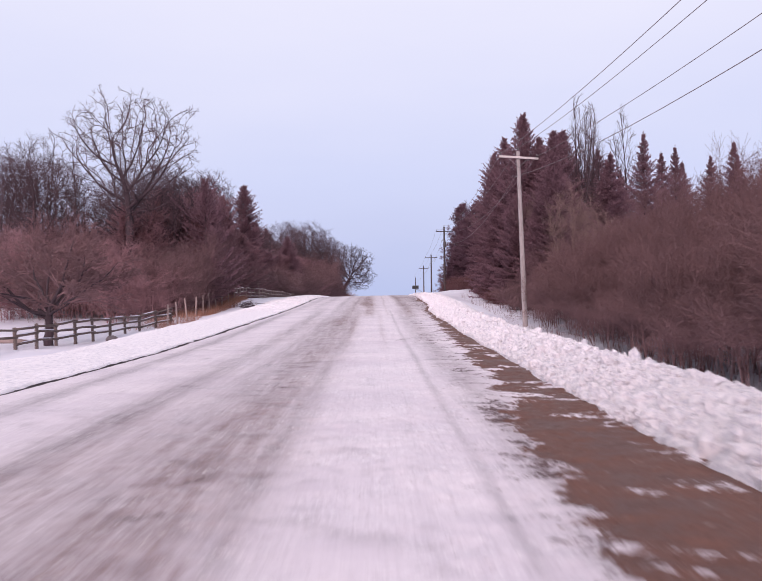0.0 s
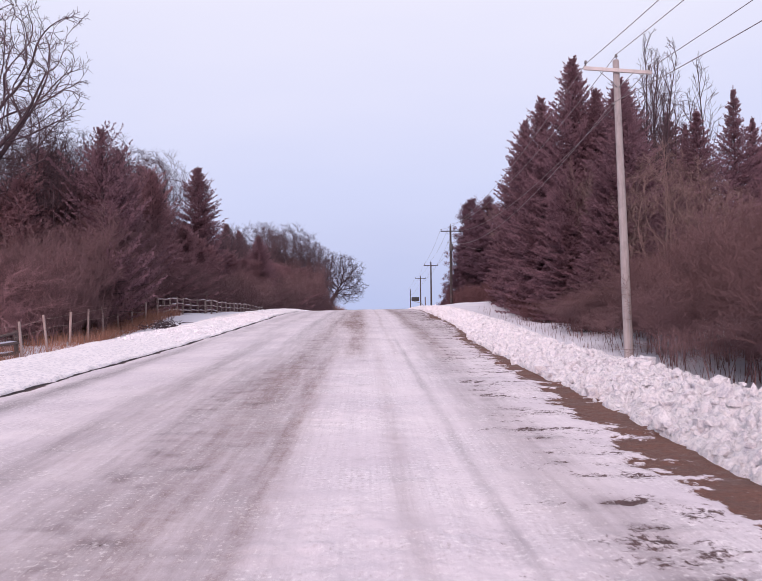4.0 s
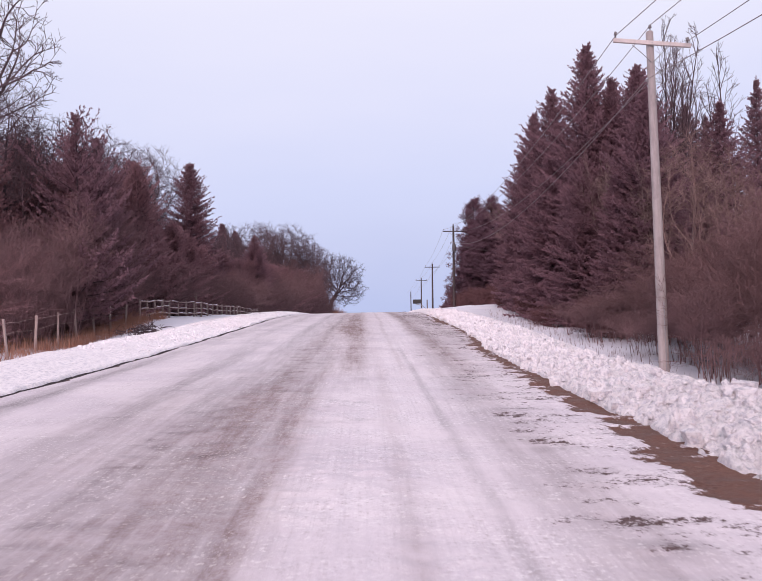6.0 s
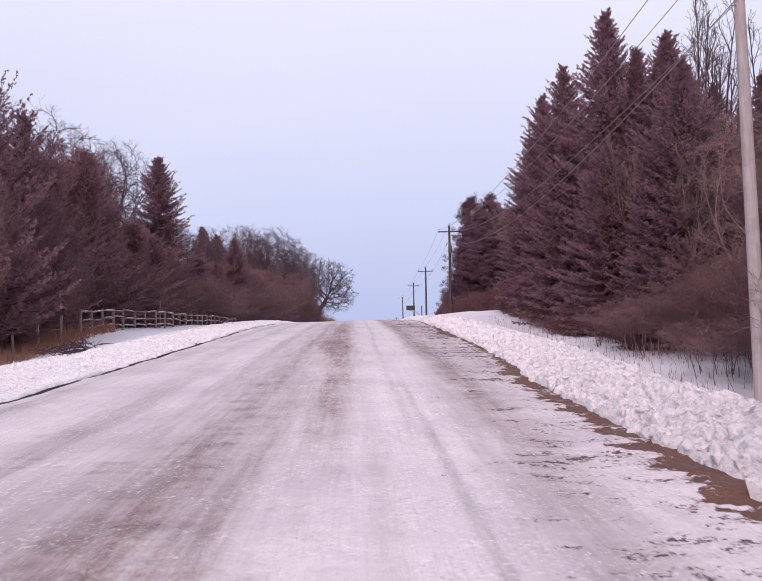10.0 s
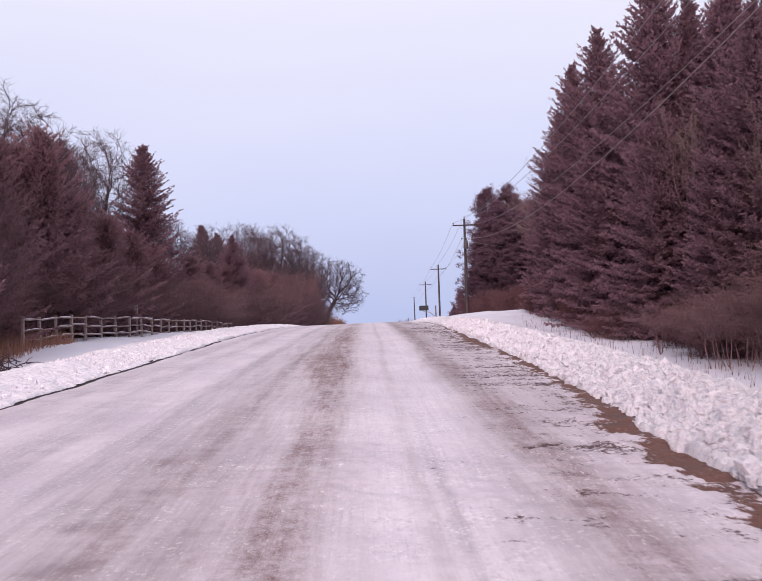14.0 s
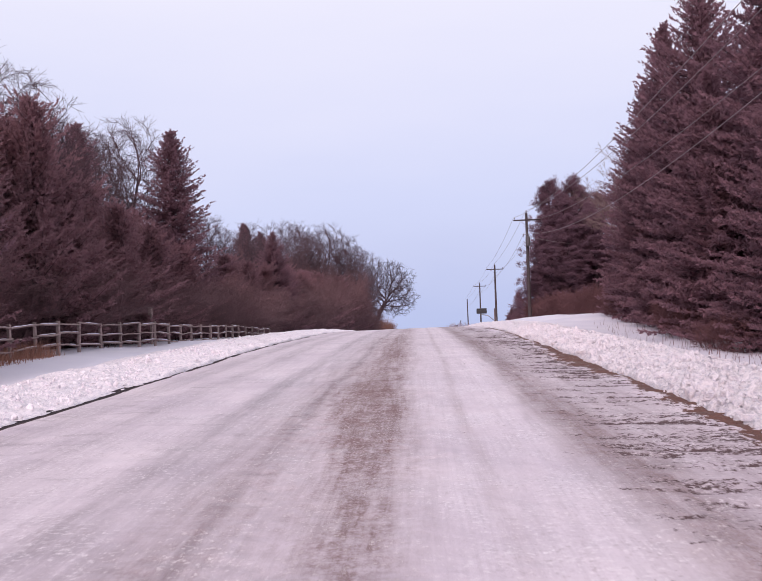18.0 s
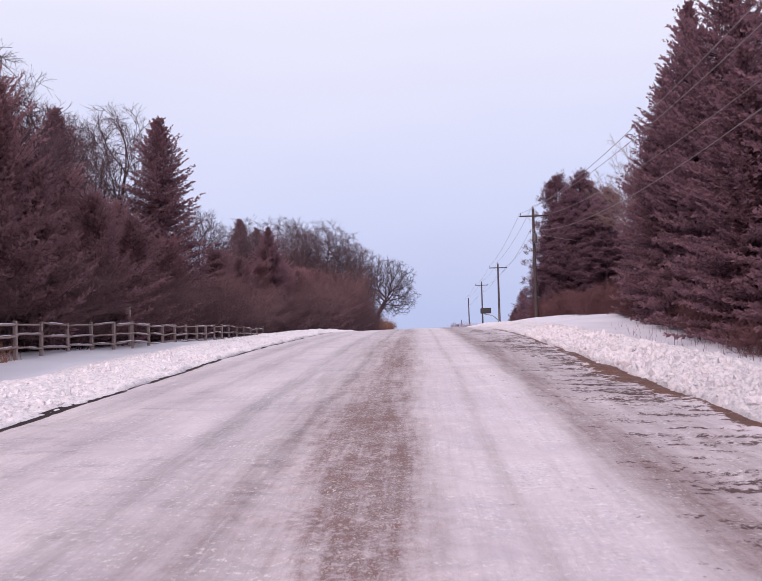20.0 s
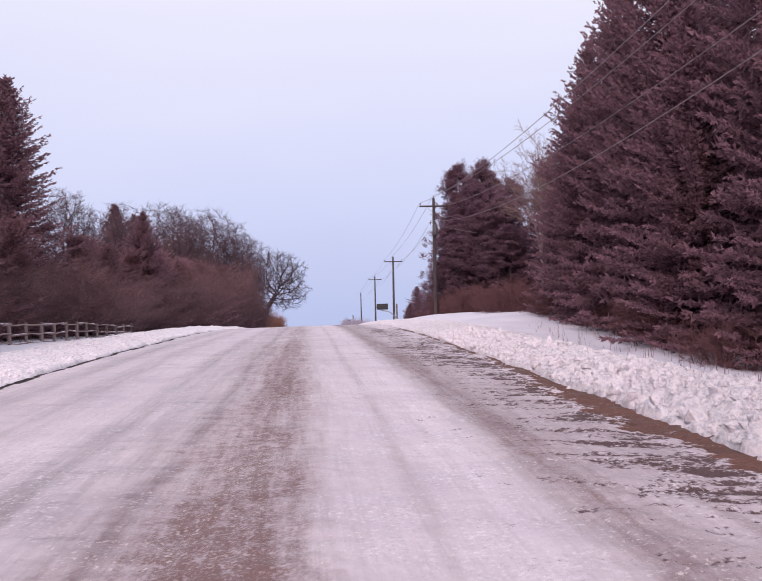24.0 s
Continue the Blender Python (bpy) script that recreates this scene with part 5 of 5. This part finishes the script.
def utility_pole(x, y, foot, top, wood, arm_z, label, arm=2.4, tank=False, lean=0.0, crossarm=True, skew=0.0):
    h = top - foot
    root = base("utility_pole", label, "utility pole", "utility poles along the road", Matrix.LocRotScale((x, y, foot), Euler((0, radians(lean), 0)), None))
    prof = [(0.165, -0.5), (0.165, 0.0), (0.155, h * 0.25), (0.14, h * 0.5), (0.125, h * 0.75), (0.112, h - 0.03), (0.085, h)]
    v, f = lathe(prof, 14)
    part("pole", mesh_of("pole", v, f, wood, True), root)
    az = arm_z - foot
    if crossarm:
        part("crossarm", box_mesh("crossarm", (arm, 0.10, 0.125), ARM_WOOD if wood is POLE_WOOD else wood, 0.012), root, "pale sawn timber crossarm" if wood is POLE_WOOD else "", Matrix.LocRotScale((0, -0.17, az - 0.06), Euler((0, radians(skew), 0)), None))
        for sx in (-1, 1):
            t = Tubes()
            t.add([Vector((sx * 0.62, -0.20, az - 0.04)), Vector((sx * 0.30, -0.18, az - 0.32)), Vector((sx * 0.03, -0.15, az - 0.58))], [0.014, 0.014, 0.014], 5)
            part("brace", t.mesh("brace", STEEL), root)
            part("insulator", INS, root, "dark porcelain insulator", Matrix.Translation((sx * (arm / 2 - 0.09), -0.17, az + 0.06 - sx * (arm / 2) * math.tan(radians(skew)))))
        part("insulator", INS, root, "dark porcelain insulator", Matrix.Translation((0, -0.06, h - 0.02)))
        part("bolt", box_mesh("bolt", (0.05, 0.32, 0.05), STEEL, 0.008), root, "", Matrix.Translation((0, -0.06, az - 0.02)))
    bracket = Tubes()
    bracket.add([Vector((-0.10, -0.05, az - 1.15)), Vector((-0.22, -0.06, az - 1.13))], [0.02, 0.02], 6)
    part("neutral_bracket", bracket.mesh("neutral_bracket", STEEL), root)
    if tank:
        v, f = lathe([(0.20, 0), (0.215, 0.03), (0.215, 0.78), (0.18, 0.84), (0.05, 0.86)], 16)
        can = part("transformer", mesh_of("transformer", v, f, TANK, True), root, "grey steel transformer can", Matrix.Translation((0.02, -0.40, az - 2.35)))
        part("bushing", INS, can, "", Matrix.Translation((-0.08, 0, 0.84)))
        part("bushing", INS, can, "", Matrix.Translation((0.09, 0, 0.84)))
        part("hanger", box_mesh("hanger", (0.12, 0.14, 0.06), STEEL, 0.006), can, "", Matrix.Translation((0, 0.26, 0.55)))
        part("cutout", INS, root, "", Matrix.LocRotScale((-0.34, -0.22, az - 1.55), Euler((0.4, 0, 0)), (0.9, 0.9, 1.6)))
        part("cutout_arm", box_mesh("cutout_arm", (0.42, 0.05, 0.05), STEEL, 0.006), root, "", Matrix.Translation((-0.2, -0.16, az - 1.32)))
    else:
        part("ground_wire_guard", box_mesh("ground_wire_guard", (0.03, 0.02, 2.2), STEEL, 0.004), root, "", Matrix.Translation((0.02, -0.168, 0.2)))
    return root


POLES = [(8.6, -19.5, 9.0, 9.6), (9.28, 51.5, 9.35, 8.93), (10.35, 123.6, 9.5, 8.83), (11.3, 167.0, 6.9, 6.3), (12.4, 212.0, 5.6, 5.0)]
for i, (x, y, top, az) in enumerate(POLES):
    foot = ground_at(x, y) - 0.05
    if i == 0:
        top, az = 9.6, 9.1
    utility_pole(x, y, foot, top, POLE_WOOD if i < 2 else POLE_DARK, az, "weathered grey wooden utility pole with pale crossarm" if i < 2 else "dark wooden utility pole with crossarm near the crest", 2.4, tank=i == 2, lean=-1.4 if i == 1 else 0.4, skew=6.0 if i == 1 else 0.0)
utility_pole(12.4, 254.0, ground_at(12.4, 254) - 0.05, 3.0, POLE_DARK, 2.4, "dark wooden utility pole beyond the crest", crossarm=False)
utility_pole(13.4, 310.0, ground_at(13.4, 310) - 0.05, -3.1, POLE_DARK, -3.6, "dark wooden utility pole far beyond the crest", crossarm=False)
LINE = [(8.6, -19.5, 9.6, 9.1), (9.04, 51.5, 9.35, 8.93), POLES[2], POLES[3], POLES[4], (12.4, 254.0, 3.0, 2.4)]


def power_line(offsets, label, droop=1.0):
    """One conductor that hangs from pole to pole."""
    t = Tubes()
    for a, b in zip(LINE[:-1], LINE[1:]):
        pa = Vector((a[0] + offsets[0], a[1] - 0.12, (a[2] if offsets[2] else a[3]) + offsets[1]))
        pb = Vector((b[0] + offsets[0], b[1] - 0.12, (b[2] if offsets[2] else b[3]) + offsets[1]))
        sag = (0.00021 if a[1] < 0 else 0.00026) * droop * (pb - pa).length ** 2
        pts = []
        for i in range(25):
            s = i / 24
            p = pa.lerp(pb, s)
            p.z -= 4 * sag * s * (1 - s)
            pts.append(p)
        t.add(pts, [0.0125] * 25, 5)
    ob = part("power_line", t.mesh("power_line", CABLE))
    return tagged(ob, label, "power line", "conductors of the overhead line")


power_line((-1.11, 0.26, 0), "thin dark overhead conductor hung on the crossarm")
power_line((0.0, 0.18, 1), "thin dark overhead conductor on the pole top")
power_line((1.11, 0.06, 0), "thin dark overhead conductor hung on the crossarm")
power_line((-0.2, -1.12, 0), "thin dark neutral cable below the crossarm", 1.45)
# service drop from the transformer pole into the trees
t = Tubes()
pa, pb = Vector((10.35, 123.5, 7.35)), Vector((21.0, 121.0, 6.2))
pts = []
for i in range(15):
    p = pa.lerp(pb, i / 14)
    p.z -= 4 * 0.5 * (i / 14) * (1 - i / 14)
    pts.append(p)
t.add(pts, [0.012] * 15, 5)
tagged(part("service_cable", t.mesh("service_cable", CABLE)), "dark sagging service cable running into the trees", "cable")


# ---------------------------------------------------------------- fences
def fence_post(wood, h, wide, seed, parent, x, y, z, lean):
    me = box_mesh("post", (wide, wide, h + 0.4), wood, wide * 0.16, 0.008, seed)
    return part("post", me, parent, "", Matrix.LocRotScale((x, y, z - 0.4), Euler((rt.gauss(0, lean), rt.gauss(0, lean), rt.uniform(-0.3, 0.3))), None))


def rail_between(wood, a, b, thick, parent, name="rail"):
    t = Tubes()
    d = b - a
    pts = [a - d * 0.03, a.lerp(b, 0.33) + Vector((0, 0, rt.gauss(0, 0.015))), a.lerp(b, 0.66) + Vector((0, 0, rt.gauss(0, 0.015))), b + d * 0.03]
    t.add(pts, [thick * rt.uniform(0.85, 1.1) for _ in pts], 6)
    rail = part(name, t.mesh(name, wood), parent)
    if thick > 0.02 and rt.random() < 0.75:
        cap = Tubes()
        lo, hi = rt.uniform(0.0, 0.25), rt.uniform(0.75, 1.0)
        spots = [a.lerp(b, lo + (hi - lo) * i / 5) + Vector((0, 0, thick * 1.02 + rt.uniform(-0.004, 0.006))) for i in range(6)]
        cap.add(spots, [0.006] + [thick * rt.uniform(0.45, 0.75) for _ in range(4)] + [0.006], 5)
        part("snow_cap", cap.mesh("snow_cap", SNOW), rail, "thin strip of lying snow")
    return rail


def fence(label, ys, x_of, top_of, wood, rails, wide, thick, lean=0.02, height=1.15):
    root = base("fence", label, "fence")
    prev = None
    for i, y in enumerate(ys):
        x, top = x_of(y), top_of(y) + rt.gauss(0, 0.03)
        g = ground_at(x, y)
        fence_post(wood, max(0.5, top - g), wide, i, root, x, y, g, lean)
        if prev is not None:
            for k, dz in enumerate(rails):
                if rt.random() < 0.04:
                    continue
                rail_between(wood, Vector((prev[0] + wide * 0.5, prev[1], prev[2] - dz + rt.gauss(0, 0.03))), Vector((x + wide * 0.5, y, top - dz + rt.gauss(0, 0.03))), thick, root)
        prev = (x, y, top)
    return root


def spread_out(a, b, step):
    n = max(1, round((b - a) / step))
    return [a + (b - a) * i / n for i in range(n + 1)]


fence("dark weathered post and rail fence in deep snow", spread_out(24.0, 53.4, 1.84), lambda y: float(np.interp(y, [24, 34, 40, 50, 54], [-16.9, -15.9, -15.3, -13.7, -12.6])),
      lambda y: float(np.interp(y, [24, 37, 45, 50, 54], [-0.2, -0.12, -0.08, -0.05, 0.25])), RAIL_GREY, (0.10, 0.42, 0.74), 0.13, 0.058)
fence("old grey posts with sagging wire among dead grass", spread_out(50.2, 66.0, 1.95), lambda y: float(np.interp(y, [48, 53.7, 70], [-12.4, -11.9, -11.1])),
      lambda y: float(np.interp(y, [50, 56, 60, 66], [0.42, 0.85, 1.02, 1.15])), RAIL_TAN, (0.12, 0.5), 0.078, 0.006, 0.06)
fence("tan split-rail fence along the hedgerow", spread_out(68.0, 103.0, 1.56), lambda y: float(np.interp(y, [68, 74.2, 81.5, 88, 95, 103], [-11.15, -11.15, -10.45, -10.2, -10.1, -9.7])),
      lambda y: float(np.interp(y, [68, 72, 80, 84, 90, 95, 100, 104], [1.36, 1.38, 1.2, 1.06, 0.88, 0.74, 0.5, 0.36])), RAIL_TAN, (0.08, 0.42, 0.76), 0.10, 0.03)

# nest box on a post behind the rail fence
bx, byy = -11.12, 82.2
g = ground_at(bx, byy)
nest = base("nest_box", "wooden nest box on a tall grey post behind the fence", "nest box", at=Matrix.Translation((bx, byy, g)))
part("post", box_mesh("nest_post", (0.09, 0.09, 1.75), RAIL_TAN, 0.012), nest, "", Matrix.Translation((0, 0, -0.2)))
part("box", box_mesh("nest_body", (0.17, 0.17, 0.30), RAIL_TAN, 0.01), nest, "", Matrix.Translation((0, -0.10, 1.22)))
part("roof", box_mesh("nest_roof", (0.22, 0.25, 0.025), RAIL_GREY, 0.006), nest, "", Matrix.LocRotScale((0, -0.11, 1.53), Euler((0.18, 0, 0)), None))


# ---------------------------------------------------------------- mailboxes at the crest
def mailbox(x, y, z, size, label, offset=0.0):
    g = ground_at(x + offset, y)
    root = base("mailbox", label, "mailbox", at=Matrix.Translation((x, y, g)))
    h = z - g
    part("post", box_mesh("mailbox_post", (0.12, 0.12, h + 0.75 if offset else h + 0.3), RAIL_GREY, 0.012), root, "", Matrix.Translation((offset, 0, -0.3)))
    if offset:
        t = Tubes()
        t.add([Vector((offset, 0, 0.2)), Vector((offset * 0.5, 0, h - 0.22)), Vector((-0.15, 0, h - 0.03))], [0.04, 0.04, 0.04], 6)
        part("arm", t.mesh("mailbox_arm", STEEL), root, "slanting support arm")
    n = 10
    w, tall, ln = 0.26 * size, 0.32 * size, 0.58 * size
    prof = [(-w / 2, 0), (w / 2, 0)] + [(w / 2 * math.cos(math.pi * k / n), tall * 0.55 + tall * 0.45 * math.sin(math.pi * k / n)) for k in range(n + 1)]
    v = [(-ln / 2, a, b) for a, b in prof] + [(ln / 2, a, b) for a, b in prof]
    m = len(prof)
    f = [(k, (k + 1) % m, (k + 1) % m + m, k + m) for k in range(m)] + [tuple(reversed(range(m))), tuple(range(m, 2 * m))]
    body = part("body", mesh_of("mailbox_body", v, f, BLACK), root, "black rounded box", Matrix.Translation((0, 0, h)))
    part("door", box_mesh("mailbox_door", (0.02, w * 1.02, tall * 0.8), BLACK, 0.006), body, "", Matrix.Translation((-ln / 2 - 0.012, 0, 0.01)))
    part("flag", box_mesh("mailbox_flag", (0.16, 0.012, 0.05), BLACK, 0.003), body, "", Matrix.Translation((0.05, -w / 2 - 0.012, tall * 0.6)))
    return root


mailbox(6.2, 125.8, 0.55, 1.55, "large black mailbox on a slanting arm at the crest", 1.2)
mailbox(9.3, 250.0, -3.55, 1.4, "small dark mailbox far beyond the crest")
mailbox(-7.4, 225.0, -3.1, 1.4, "small dark mailbox across the road")

# boulder and fallen log at the rail fence
bmr = bmesh.new()
bmesh.ops.create_icosphere(bmr, subdivisions=3, radius=1.0)
rb = random.Random(8)
for v in bmr.verts:
    k = 1 + 0.7 * (float(vnoise(v.co.x * 1.6 + 5, v.co.y * 1.6 + v.co.z * 1.3, 15)) - 0.5) + rb.uniform(-0.02, 0.02)
    v.co = Vector((v.co.x * 0.42 * k, v.co.y * 0.34 * k, v.co.z * 0.30 * k))
rock = bpy.data.meshes.new("boulder")
bmr.to_mesh(rock)
bmr.free()
rock.materials.append(plain_material("grey_stone", (0.17, 0.145, 0.155), 0.9, 0.0, 0.5))
tagged(part("boulder", rock, at=Matrix.LocRotScale((-12.7, 41.2, ground_at(-12.7, 41.2) + 0.05), Euler((0.3, 0.2, 0.6)), (0.8, 0.8, 0.9))), "rounded grey boulder in the snow before the rail fence", "boulder")
t = Tubes()
t.add([Vector((-1.0, 0, 0.16)), Vector((-0.3, 0.05, 0.20)), Vector((0.5, -0.04, 0.17)), Vector((1.1, 0, 0.10))], [0.15, 0.14, 0.12, 0.10], 9)
tagged(part("fallen_log", t.mesh("fallen_log", RAIL_TAN), at=Matrix.LocRotScale((-17.9, 41.0, ground_at(-17.9, 41.0) + 0.05), Euler((0, 0, 0.25)), None)), "short brown log lying in the snow behind the fence", "log")

# brush pile at the fence
rp = random.Random(4)
t = Tubes()
for i in range(130):
    a = Vector((rp.gauss(0, 0.5), rp.gauss(0, 0.9), rp.uniform(0, 0.35)))
    d = Vector((rp.gauss(0, 1), rp.gauss(0, 1), rp.gauss(0.15, 0.35))).normalized()
    t.add([a, a + d * 0.3 + Vector((0, 0, 0.04)), a + d * rp.uniform(0.4, 0.9)], [0.018, 0.014, 0.007], 4)
pile = part("brush_pile", t.mesh("brush_pile", BARK), at=Matrix.LocRotScale((-9.1, 60.5, ground_at(-9.1, 60.5)), None, (0.75, 0.75, 0.8)))
tagged(pile, "dark pile of cut branches dusted with snow", "brush pile", kind="stuff")
